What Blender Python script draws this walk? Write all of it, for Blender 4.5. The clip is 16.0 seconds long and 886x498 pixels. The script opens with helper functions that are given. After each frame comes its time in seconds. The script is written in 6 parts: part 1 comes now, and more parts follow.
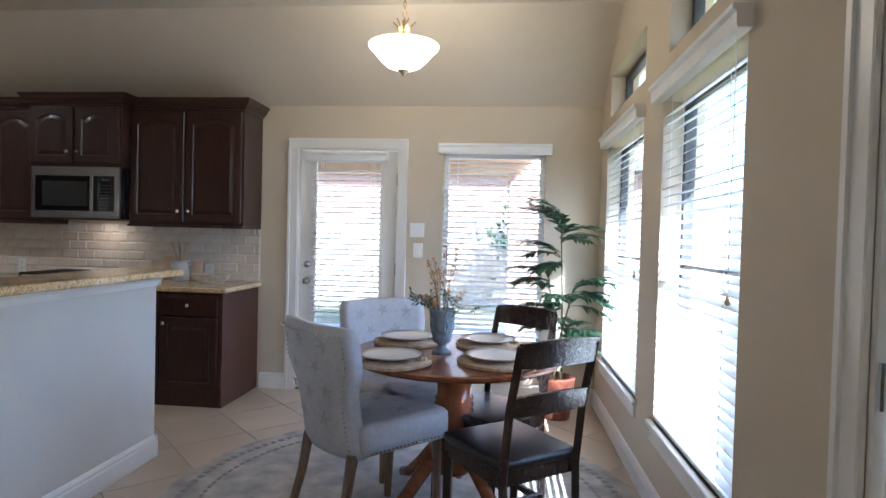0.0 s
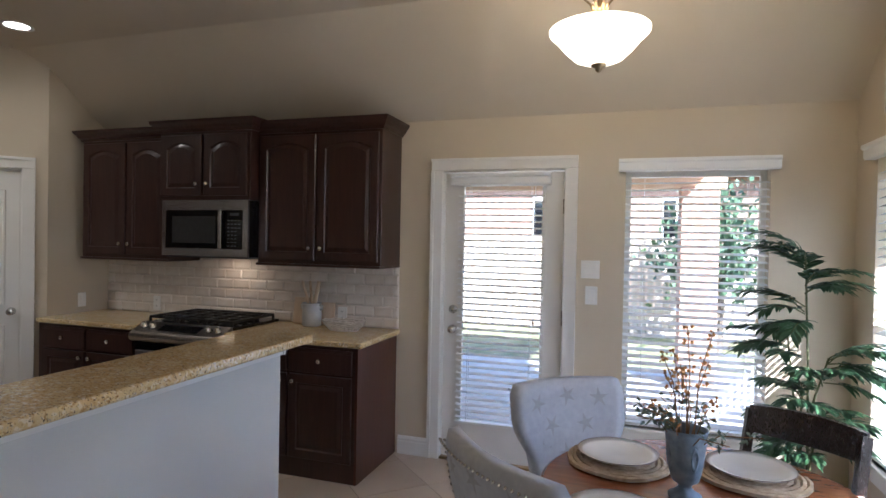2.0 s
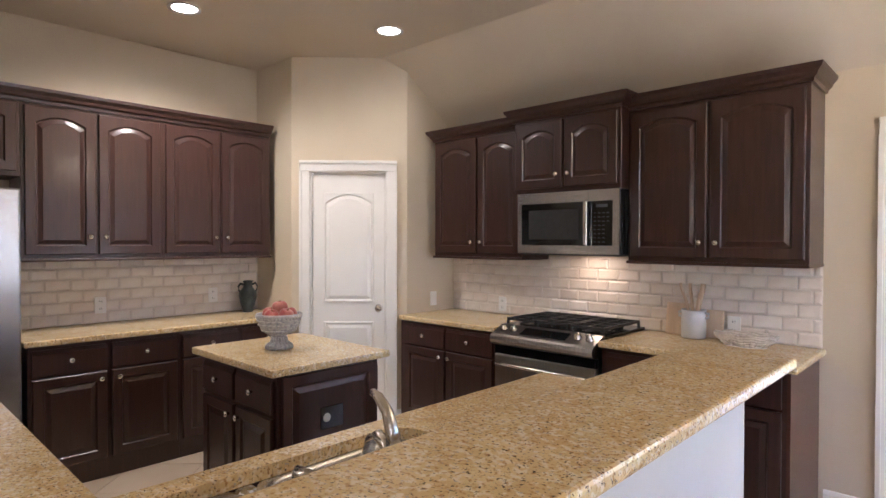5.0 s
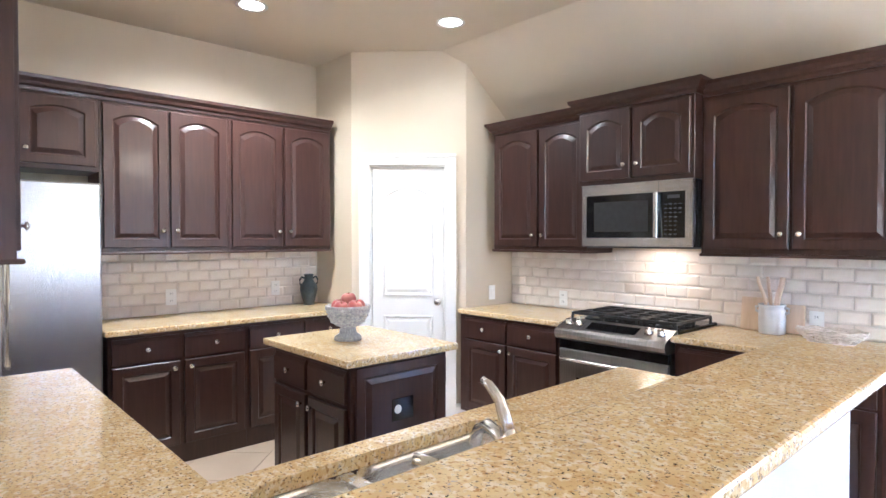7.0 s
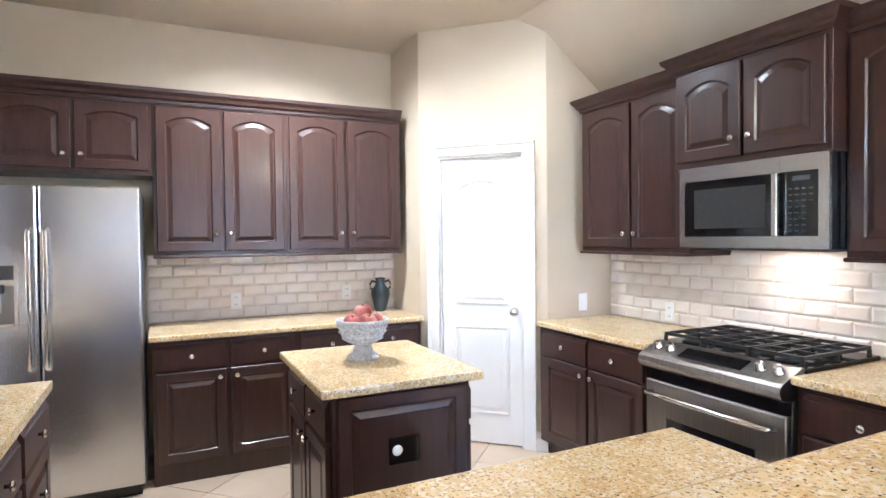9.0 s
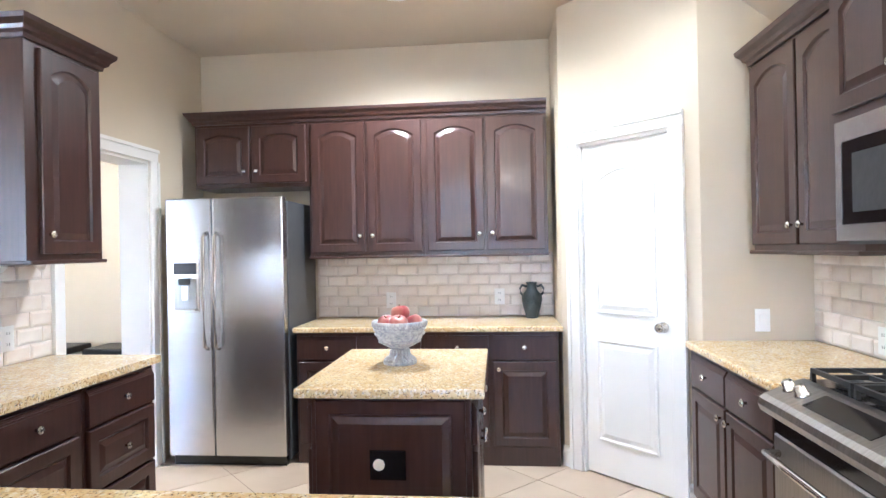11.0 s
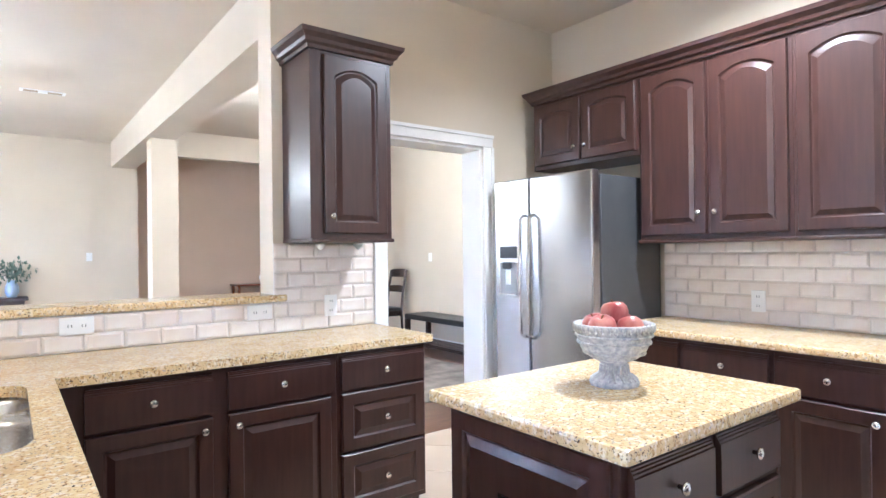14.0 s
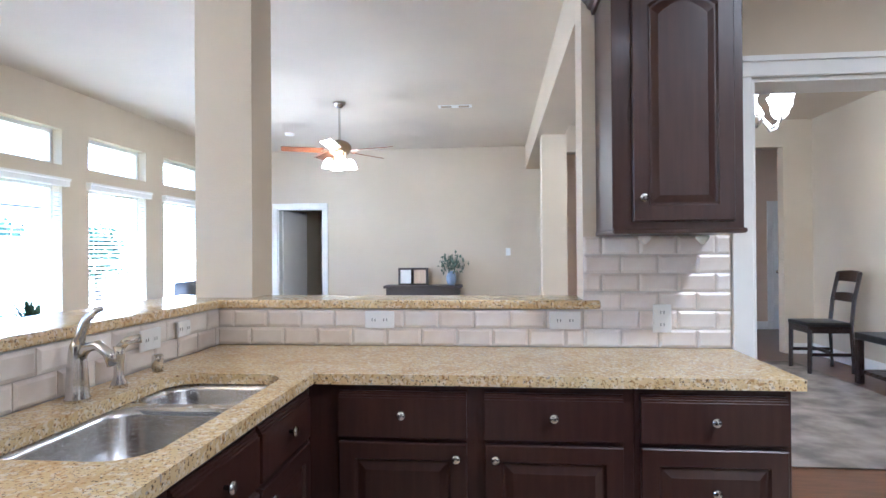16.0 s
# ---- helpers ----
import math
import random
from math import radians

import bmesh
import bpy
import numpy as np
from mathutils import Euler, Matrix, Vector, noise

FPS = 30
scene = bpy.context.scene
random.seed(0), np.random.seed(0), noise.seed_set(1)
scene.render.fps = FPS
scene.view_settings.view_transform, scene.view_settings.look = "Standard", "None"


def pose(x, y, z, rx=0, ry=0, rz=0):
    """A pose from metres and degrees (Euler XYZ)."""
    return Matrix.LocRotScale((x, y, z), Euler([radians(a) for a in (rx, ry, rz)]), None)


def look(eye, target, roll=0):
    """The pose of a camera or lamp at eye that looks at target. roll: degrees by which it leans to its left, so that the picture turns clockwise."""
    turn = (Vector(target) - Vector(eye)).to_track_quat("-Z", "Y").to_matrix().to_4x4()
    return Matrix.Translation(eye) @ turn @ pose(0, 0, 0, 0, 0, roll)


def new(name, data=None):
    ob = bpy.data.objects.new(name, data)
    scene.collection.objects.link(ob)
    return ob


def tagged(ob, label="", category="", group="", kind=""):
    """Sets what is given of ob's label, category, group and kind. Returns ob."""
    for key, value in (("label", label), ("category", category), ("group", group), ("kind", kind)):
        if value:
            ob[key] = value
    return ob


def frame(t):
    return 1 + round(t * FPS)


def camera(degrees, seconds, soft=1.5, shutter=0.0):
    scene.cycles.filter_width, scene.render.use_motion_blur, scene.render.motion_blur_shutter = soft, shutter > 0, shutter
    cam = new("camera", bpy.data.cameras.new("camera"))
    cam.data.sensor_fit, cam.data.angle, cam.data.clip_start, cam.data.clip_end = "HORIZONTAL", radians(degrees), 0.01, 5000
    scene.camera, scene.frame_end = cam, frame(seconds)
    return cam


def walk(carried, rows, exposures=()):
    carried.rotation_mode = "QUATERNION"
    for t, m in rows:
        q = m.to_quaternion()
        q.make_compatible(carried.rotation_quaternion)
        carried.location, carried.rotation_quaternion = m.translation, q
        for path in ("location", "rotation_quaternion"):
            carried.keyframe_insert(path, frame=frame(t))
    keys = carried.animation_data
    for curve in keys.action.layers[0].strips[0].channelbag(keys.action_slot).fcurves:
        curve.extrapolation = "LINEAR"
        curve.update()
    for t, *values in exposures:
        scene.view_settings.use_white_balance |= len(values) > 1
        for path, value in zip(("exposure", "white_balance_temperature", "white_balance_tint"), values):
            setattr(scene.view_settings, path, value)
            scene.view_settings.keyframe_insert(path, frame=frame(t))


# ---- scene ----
cam = camera(75.2, 16.0)
PATH = [
    (0, (0.321, -0.251, 1.338), (0.119, 1.738, 1.294), 1.5),
    (0.5, (0.283, -0.021, 1.389), (0.105, 1.97, 1.341), 1.5),
    (1, (0.21, 0.217, 1.465), (0.026, 2.208, 1.421), 1.3),
    (1.5, (0.063, 0.433, 1.531), (-0.247, 2.409, 1.492), 1.3),
    (2, (-0.133, 0.598, 1.552), (-0.752, 2.499, 1.525), 1.1),
    (2.5, (-0.378, 0.704, 1.569), (-1.245, 2.507, 1.549), 0.9),
    (3, (-0.586, 0.743, 1.554), (-1.588, 2.474, 1.542), 0.8),
    (3.5, (-0.789, 0.789, 1.531), (-1.925, 2.435, 1.519), 0.6),
    (4, (-0.941, 0.793, 1.509), (-2.179, 2.363, 1.495), 0.5),
    (4.5, (-1.025, 0.783, 1.496), (-2.343, 2.287, 1.477), 0.3),
    (7, (-1.198, 0.677, 1.462), (-2.674, 2.026, 1.425), 0.0),
    (7.5, (-1.248, 0.738, 1.454), (-2.747, 2.061, 1.422), 0.0),
    (8, (-1.247, 0.977, 1.491), (-2.83, 2.198, 1.45), -0.1),
    (10.5, (-1.345, 2.543, 1.43), (-3.342, 2.652, 1.422), -1.1),
    (11, (-1.347, 2.86, 1.407), (-3.338, 2.672, 1.409), -1.1),
    (11.5, (-1.402, 3.131, 1.39), (-3.342, 2.646, 1.395), -1.1),
    (12, (-1.52, 3.332, 1.38), (-3.37, 2.573, 1.389), -1.0),
    (12.5, (-1.623, 3.516, 1.352), (-3.361, 2.526, 1.357), -1.0),
    (13, (-1.83, 3.552, 1.324), (-3.428, 2.35, 1.328), -0.9),
    (13.5, (-2.101, 3.553, 1.33), (-3.552, 2.177, 1.331), -0.8),
    (14, (-2.386, 3.526, 1.321), (-3.592, 1.93, 1.331), -0.7),
    (14.5, (-2.646, 3.43, 1.343), (-3.544, 1.643, 1.352), -0.6),
    (15, (-2.862, 3.344, 1.348), (-3.399, 1.418, 1.356), -0.5),
    (15.5, (-3.044, 3.217, 1.341), (-3.179, 1.222, 1.353), -0.5),
    (16, (-3.137, 3.067, 1.315), (-2.948, 1.076, 1.325), -0.4),
]
walk(cam, [(r[0], look(r[1], r[2], r[3])) for r in PATH],
     exposures=[(0, 2.87, 4880, 9), (1.5, 2.55, 5050, 11), (2.5, 2.5, 5380, 14), (3.5, 2.8, 5450, 19), (4.5, 3.45, 5450, 19), (7.0, 4.8, 4800, 12), (10.5, 5.02, 4650, 10), (12.5, 5.1, 4600, 11), (14.0, 5.15, 4500, 11), (16.0, 4.5, 4400, 11)])

# ---- world and large lights ----
SUN_DIR = Vector((0.52, -0.58, 0.60)).normalized()
world = bpy.data.worlds.new("sky")
scene.world = world
world.use_nodes = True
wt = world.node_tree
sky = wt.nodes.new("ShaderNodeTexSky")
sky.sky_type, sky.sun_disc = "NISHITA", False
sky.sun_elevation = math.asin(SUN_DIR.z)
sky.sun_rotation = math.atan2(SUN_DIR.x, SUN_DIR.y)
wt.links.new(sky.outputs[0], wt.nodes["Background"].inputs[0])
wt.nodes["Background"].inputs[1].default_value = 0.15
sun = new("sun", bpy.data.lights.new("sun", "SUN"))
sun.data.energy, sun.data.angle, sun.data.color = 5.0, radians(0.6), (1.0, 0.94, 0.84)
sun.matrix_world = look(SUN_DIR * 20, (0, 0, 0))


# ---- materials ----
def nodes(m):
    return m.node_tree.nodes, m.node_tree.links, m.node_tree.nodes["Principled BSDF"]


def material(name, c1, c2=None, rough=0.5, scale=6.0, metal=0.0, bump=0.0, bscale=60.0, coat=0.0, detail=6.0, stretch=(1, 1, 1), obj_random=0.0):
    """A paint, wood, stone or cloth: two colours mixed by noise at two scales, with fine relief."""
    m = bpy.data.materials.new(name)
    m.use_nodes = True
    nd, ln, b = nodes(m)
    b.inputs["Roughness"].default_value, b.inputs["Metallic"].default_value = rough, metal
    b.inputs["Coat Weight"].default_value = coat
    b.inputs["Coat Roughness"].default_value = 0.15
    tc = nd.new("ShaderNodeTexCoord")
    mp = nd.new("ShaderNodeMapping")
    mp.inputs["Scale"].default_value = stretch
    ln.new(tc.outputs["Object"], mp.inputs[0])
    n1 = nd.new("ShaderNodeTexNoise")
    n1.inputs["Scale"].default_value, n1.inputs["Detail"].default_value = scale, detail
    ln.new(mp.outputs[0], n1.inputs["Vector"])
    mix = nd.new("ShaderNodeMix")
    mix.data_type = "RGBA"
    mix.inputs[6].default_value, mix.inputs[7].default_value = (*c1, 1), (*(c2 or c1), 1)
    ramp = nd.new("ShaderNodeMapRange")
    ramp.inputs[1].default_value, ramp.inputs[2].default_value = 0.35, 0.65
    ln.new(n1.outputs["Fac"], ramp.inputs[0])
    fac = ramp.outputs[0]
    if obj_random:
        oi = nd.new("ShaderNodeObjectInfo")
        ad = nd.new("ShaderNodeMath")
        ad.operation = "MULTIPLY_ADD"
        ad.inputs[1].default_value = obj_random
        ln.new(oi.outputs["Random"], ad.inputs[0])
        ln.new(ramp.outputs[0], ad.inputs[2])
        sb = nd.new("ShaderNodeMath")
        sb.operation, sb.use_clamp = "SUBTRACT", True
        sb.inputs[1].default_value = obj_random / 2
        ln.new(ad.outputs[0], sb.inputs[0])
        fac = sb.outputs[0]
    ln.new(fac, mix.inputs[0])
    ln.new(mix.outputs[2], b.inputs["Base Color"])
    n2 = nd.new("ShaderNodeTexNoise")
    n2.inputs["Scale"].default_value, n2.inputs["Detail"].default_value = bscale, 4.0
    ln.new(mp.outputs[0], n2.inputs["Vector"])
    if bump:
        bp = nd.new("ShaderNodeBump")
        bp.inputs["Strength"].default_value, bp.inputs["Distance"].default_value = bump, 0.004
        ln.new(n2.outputs["Fac"], bp.inputs["Height"])
        ln.new(bp.outputs[0], b.inputs["Normal"])
    rr = nd.new("ShaderNodeMapRange")
    rr.inputs[3].default_value, rr.inputs[4].default_value = max(0.02, rough - 0.07), min(1, rough + 0.07)
    ln.new(n2.outputs["Fac"], rr.inputs[0])
    ln.new(rr.outputs[0], b.inputs["Roughness"])
    return m


def granite_material():
    m = bpy.data.materials.new("granite")
    m.use_nodes = True
    nd, ln, b = nodes(m)
    b.inputs["Roughness"].default_value = 0.12
    tc = nd.new("ShaderNodeTexCoord")
    last = None
    base = nd.new("ShaderNodeTexNoise")
    base.inputs["Scale"].default_value, base.inputs["Detail"].default_value = 9, 6
    ln.new(tc.outputs["Object"], base.inputs["Vector"])
    ramp = nd.new("ShaderNodeValToRGB")
    ramp.color_ramp.elements[0].position, ramp.color_ramp.elements[0].color = 0.3, (0.60, 0.42, 0.19, 1)
    ramp.color_ramp.elements[1].position, ramp.color_ramp.elements[1].color = 0.7, (0.76, 0.60, 0.33, 1)
    ln.new(base.outputs["Fac"], ramp.inputs[0])
    last = ramp.outputs[0]
    for sc, lo, hi, col in ((60, 0.50, 0.62, (0.78, 0.67, 0.46)), (95, 0.56, 0.66, (0.44, 0.26, 0.10)), (150, 0.615, 0.67, (0.06, 0.04, 0.03)), (85, 0.65, 0.70, (0.44, 0.39, 0.33))):
        n = nd.new("ShaderNodeTexNoise")
        n.inputs["Scale"].default_value, n.inputs["Detail"].default_value = sc, 2.5
        ln.new(tc.outputs["Object"], n.inputs["Vector"])
        mr = nd.new("ShaderNodeMapRange")
        mr.inputs[1].default_value, mr.inputs[2].default_value = lo, hi
        ln.new(n.outputs["Fac"], mr.inputs[0])
        mx = nd.new("ShaderNodeMix")
        mx.data_type = "RGBA"
        mx.inputs[7].default_value = (*col, 1)
        ln.new(last, mx.inputs[6])
        ln.new(mr.outputs[0], mx.inputs[0])
        last = mx.outputs[2]
    ln.new(last, b.inputs["Base Color"])
    return m


def glow_material(name, col, strength):
    m = bpy.data.materials.new(name)
    m.use_nodes = True
    nd, ln, b = nodes(m)
    b.inputs["Base Color"].default_value = (0.85, 0.8, 0.7, 1)
    b.inputs["Emission Color"].default_value, b.inputs["Emission Strength"].default_value = (*col, 1), strength
    return m


def glass_material():
    m = bpy.data.materials.new("window_glass")
    m.use_nodes = True
    nd, ln, b = nodes(m)
    b.inputs["Base Color"].default_value = (0.96, 0.98, 1.0, 1)
    b.inputs["Roughness"].default_value, b.inputs["IOR"].default_value, b.inputs["Transmission Weight"].default_value = 0.0, 1.05, 1.0
    return m


WALL = material("wall_paint", (0.60, 0.515, 0.385), (0.64, 0.55, 0.415), 0.75, 1.2, bump=0.25, bscale=160)
PEACH = material("hall_paint", (0.66, 0.50, 0.36), (0.69, 0.53, 0.39), 0.75, 1.2, bump=0.2, bscale=160)
CEIL = material("ceiling_paint", (0.62, 0.54, 0.42), (0.66, 0.575, 0.45), 0.8, 1.0, bump=0.35, bscale=120)
HALF = material("half_wall_paint", (0.66, 0.64, 0.60), (0.70, 0.68, 0.64), 0.7, 1.5, bump=0.2, bscale=160)
TRIM = material("white_trim", (0.80, 0.78, 0.74), (0.84, 0.82, 0.78), 0.35, 3.0)
WHITE = material("white_plastic", (0.82, 0.81, 0.78), (0.86, 0.85, 0.82), 0.35, 4.0)
SLAT = material("blind_slat", (0.82, 0.83, 0.85), (0.86, 0.87, 0.88), 0.4, 3.0)
ESPRESSO = material("espresso_wood", (0.034, 0.0135, 0.0105), (0.049, 0.020, 0.0150), 0.34, 5.0, coat=0.2, bump=0.05, stretch=(9, 9, 0.8))
MAHOG = material("end_panel_wood", (0.066, 0.020, 0.013), (0.088, 0.027, 0.017), 0.32, 5.0, coat=0.2, stretch=(9, 9, 0.8))
GRANITE = granite_material()
RSTEEL = material("range_steel", (0.27, 0.255, 0.24), (0.34, 0.32, 0.30), 0.30, 3.0, metal=1.0, stretch=(60, 1, 1))
STEEL = material("brushed_steel", (0.55, 0.55, 0.56), (0.62, 0.62, 0.63), 0.26, 3.0, metal=1.0, stretch=(1, 1, 60))
NICKEL = material("brushed_nickel", (0.62, 0.60, 0.57), (0.68, 0.66, 0.62), 0.22, 8.0, metal=1.0)
BLACK = material("black_glass", (0.006, 0.006, 0.007), (0.008, 0.008, 0.009), 0.06, 3.0)
IRON = material("cast_iron", (0.016, 0.016, 0.017), (0.024, 0.024, 0.025), 0.5, 30.0, bump=0.2)
GREY = material("grey_side_panel", (0.055, 0.056, 0.060), (0.065, 0.066, 0.070), 0.45, 8.0, bump=0.1, bscale=300)
FTILE = material("floor_tile", (0.52, 0.41, 0.30), (0.62, 0.51, 0.39), 0.34, 1.6, obj_random=0.5, bump=0.015, bscale=5)
GROUT = material("grout", (0.27, 0.215, 0.16), (0.32, 0.255, 0.19), 0.9, 3.0, bscale=8)
STILE = material("splash_tile", (0.70, 0.61, 0.53), (0.79, 0.73, 0.66), 0.30, 9.0, obj_random=0.6, bump=0.08, bscale=30)
SGROUT = material("splash_grout", (0.62, 0.57, 0.51), (0.66, 0.61, 0.55), 0.85, 20.0)
WOODF = material("wood_floor", (0.10, 0.042, 0.020), (0.17, 0.075, 0.036), 0.3, 4.0, obj_random=0.6, stretch=(1, 12, 1))
CHERRY = material("cherry_table", (0.20, 0.062, 0.022), (0.28, 0.095, 0.036), 0.22, 4.0, coat=0.4, stretch=(2, 12, 2))
DARKW = material("dark_chair_wood", (0.016, 0.008, 0.006), (0.028, 0.013, 0.010), 0.28, 5.0, coat=0.3, stretch=(6, 6, 1))
LEATHER = material("black_leather", (0.012, 0.012, 0.013), (0.018, 0.018, 0.019), 0.33, 20.0, bump=0.25, bscale=180)
FABRIC = material("chair_linen", (0.46, 0.46, 0.49), (0.52, 0.52, 0.54), 0.9, 40.0, bump=0.4, bscale=420)
STARF = material("star_print", (0.38, 0.37, 0.38), (0.43, 0.41, 0.41), 0.9, 60.0, bump=0.3, bscale=420)
OAKLEG = material("greyed_oak", (0.16, 0.105, 0.07), (0.24, 0.16, 0.11), 0.5, 5.0, stretch=(9, 9, 1))
RUGM = material("rug_pile", (0.36, 0.34, 0.33), (0.62, 0.58, 0.53), 0.95, 7.0, bump=0.5, bscale=200, detail=9)
DRUG = material("worn_rug", (0.15, 0.13, 0.12), (0.34, 0.30, 0.265), 0.95, 4.0, bump=0.5, bscale=200, detail=9)
RUGB = material("rug_border", (0.25, 0.24, 0.235), (0.40, 0.38, 0.36), 0.95, 30.0, bump=0.5, bscale=200)
JUTE = material("jute", (0.42, 0.31, 0.20), (0.58, 0.46, 0.32), 0.9, 40.0, bump=0.6, bscale=140)
PORC = material("stoneware", (0.74, 0.71, 0.65), (0.80, 0.77, 0.71), 0.18, 6.0)
PORCRIM = material("plate_rim", (0.20, 0.15, 0.11), (0.26, 0.20, 0.15), 0.3, 20.0)
VASEM = material("slate_vase", (0.13, 0.17, 0.22), (0.24, 0.29, 0.34), 0.55, 25.0, bump=0.4, bscale=60)
URNM = material("dark_urn", (0.020, 0.030, 0.040), (0.055, 0.075, 0.085), 0.3, 12.0, bump=0.2)
CROCKM = material("grey_crock", (0.50, 0.51, 0.53), (0.64, 0.64, 0.64), 0.5, 8.0, bump=0.2)
BOWLM = material("carved_bowl", (0.33, 0.34, 0.37), (0.60, 0.59, 0.57), 0.7, 60.0, bump=0.7, bscale=50)
APPLE = material("apple_skin", (0.30, 0.032, 0.036), (0.55, 0.23, 0.18), 0.3, 14.0, stretch=(1, 1, 0.4))
BEECH = material("pale_wood", (0.60, 0.45, 0.31), (0.70, 0.55, 0.40), 0.5, 4.0, stretch=(9, 9, 1))
WICKER = material("wicker", (0.58, 0.51, 0.42), (0.76, 0.69, 0.60), 0.8, 40.0, bump=0.5)
REDPOT = material("red_basket", (0.20, 0.055, 0.03), (0.34, 0.11, 0.06), 0.6, 30.0, bump=0.7, bscale=60)
LEAF = material("palm_leaf", (0.028, 0.070, 0.034), (0.065, 0.135, 0.058), 0.45, 8.0)
STEMM = material("plant_stem", (0.08, 0.09, 0.03), (0.14, 0.14, 0.06), 0.6, 20.0)
TWIG = material("dried_twig", (0.16, 0.08, 0.035), (0.28, 0.15, 0.06), 0.8, 20.0)
BLOOM = material("dried_flower", (0.42, 0.16, 0.035), (0.55, 0.30, 0.08), 0.8, 20.0)
SAGE = material("sage_leaf", (0.10, 0.14, 0.10), (0.17, 0.21, 0.15), 0.7, 12.0)
BRASS = material("antique_brass", (0.30, 0.22, 0.12), (0.40, 0.30, 0.17), 0.32, 10.0, metal=1.0)
BLUEVASE = material("blue_vase", (0.30, 0.38, 0.52), (0.44, 0.50, 0.60), 0.3, 8.0)
CONSOLE = material("dark_console", (0.035, 0.026, 0.022), (0.06, 0.045, 0.038), 0.45, 6.0, stretch=(9, 1, 9))
GRASS = material("lawn", (0.13, 0.14, 0.06), (0.24, 0.22, 0.12), 0.9, 3.0)
PATIO = material("patio_concrete", (0.42, 0.40, 0.37), (0.50, 0.48, 0.45), 0.85, 5.0, bump=0.2)
FENCE = material("cedar_fence", (0.40, 0.33, 0.25), (0.54, 0.46, 0.36), 0.85, 4.0, stretch=(8, 8, 1), obj_random=0.5)
BRICKM = material("brick_wall", (0.30, 0.17, 0.12), (0.40, 0.26, 0.19), 0.85, 12.0, bump=0.4)
ROOFM = material("roof_shingle", (0.10, 0.11, 0.13), (0.16, 0.17, 0.19), 0.9, 25.0, bump=0.4)
SOFFIT = material("patio_soffit", (0.52, 0.36, 0.24), (0.58, 0.42, 0.29), 0.8, 4.0)
BARK = material("bark", (0.08, 0.06, 0.045), (0.14, 0.11, 0.08), 0.9, 20.0, bump=0.6)
TREELEAF = material("tree_leaf", (0.035, 0.07, 0.035), (0.08, 0.13, 0.06), 0.6, 6.0)
OPAL = glow_material("lit_opal_glass", (1.0, 0.84, 0.58), 0.55)
BULB = glow_material("lit_shade", (1.0, 0.88, 0.68), 1.6)
CANGLOW = glow_material("lit_can", (1.0, 0.90, 0.74), 2.2)
GLASS = glass_material()


# ---- building helpers ----
def part(name, bm, m, parent=None, label="", smooth=False):
    me = bpy.data.meshes.new(name)
    bm.to_mesh(me)
    bm.free()
    me.materials.append(m)
    if smooth:
        me.polygons.foreach_set("use_smooth", [True] * len(me.polygons))
    ob = new(name, me)
    if parent is not None:
        ob.parent = parent
    if label:
        ob["label"] = label
    return ob


def thing(name, label, category, x=0, y=0, z=0, rz=0, group=""):
    ob = new(name)
    ob.empty_display_size = 0.1
    ob.matrix_world = pose(x, y, z, 0, 0, rz)
    return tagged(ob, label, category, group)


def B(*boxes, bevel=0.0, seg=1):
    """A bmesh of boxes (x0, x1, y0, y1, z0, z1)."""
    bm = bmesh.new()
    for x0, x1, y0, y1, z0, z1 in boxes:
        bmesh.ops.create_cube(bm, size=1, matrix=Matrix.LocRotScale(((x0 + x1) / 2, (y0 + y1) / 2, (z0 + z1) / 2), None, (x1 - x0, y1 - y0, z1 - z0)))
    if bevel:
        bmesh.ops.bevel(bm, geom=bm.edges[:], offset=bevel, segments=seg, affect="EDGES", profile=0.6)
    return bm


def lathe(profile, seg=24, bm=None, at=(0, 0, 0), m=None, cap=True):
    """A turned shape from (radius, height) pairs."""
    bm = bm or bmesh.new()
    rings = []
    for r, z in profile:
        ring = []
        for i in range(seg):
            a = 2 * math.pi * i / seg
            v = Vector((r * math.cos(a), r * math.sin(a), z))
            ring.append(bm.verts.new((m @ v if m else v) + Vector(at)))
        rings.append(ring)
    for a, b in zip(rings, rings[1:]):
        for i in range(seg):
            bm.faces.new((a[i], a[(i + 1) % seg], b[(i + 1) % seg], b[i]))
    if cap:
        bm.faces.new(rings[0][::-1])
        bm.faces.new(rings[-1])
    return bm


def tube(points, radius, seg=8, bm=None, taper=1.0):
    """A round bar along points."""
    bm = bm or bmesh.new()
    pts = [Vector(p) for p in points]
    rings = []
    for i, p in enumerate(pts):
        d = (pts[min(i + 1, len(pts) - 1)] - pts[max(i - 1, 0)]).normalized()
        q = d.to_track_quat("Z", "Y")
        r = radius * (1 + (taper - 1) * i / (len(pts) - 1))
        rings.append([bm.verts.new(p + q @ Vector((r * math.cos(2 * math.pi * k / seg), r * math.sin(2 * math.pi * k / seg), 0))) for k in range(seg)])
    for a, b in zip(rings, rings[1:]):
        for k in range(seg):
            bm.faces.new((a[k], a[(k + 1) % seg], b[(k + 1) % seg], b[k]))
    bm.faces.new(rings[0][::-1])
    bm.faces.new(rings[-1])
    return bm


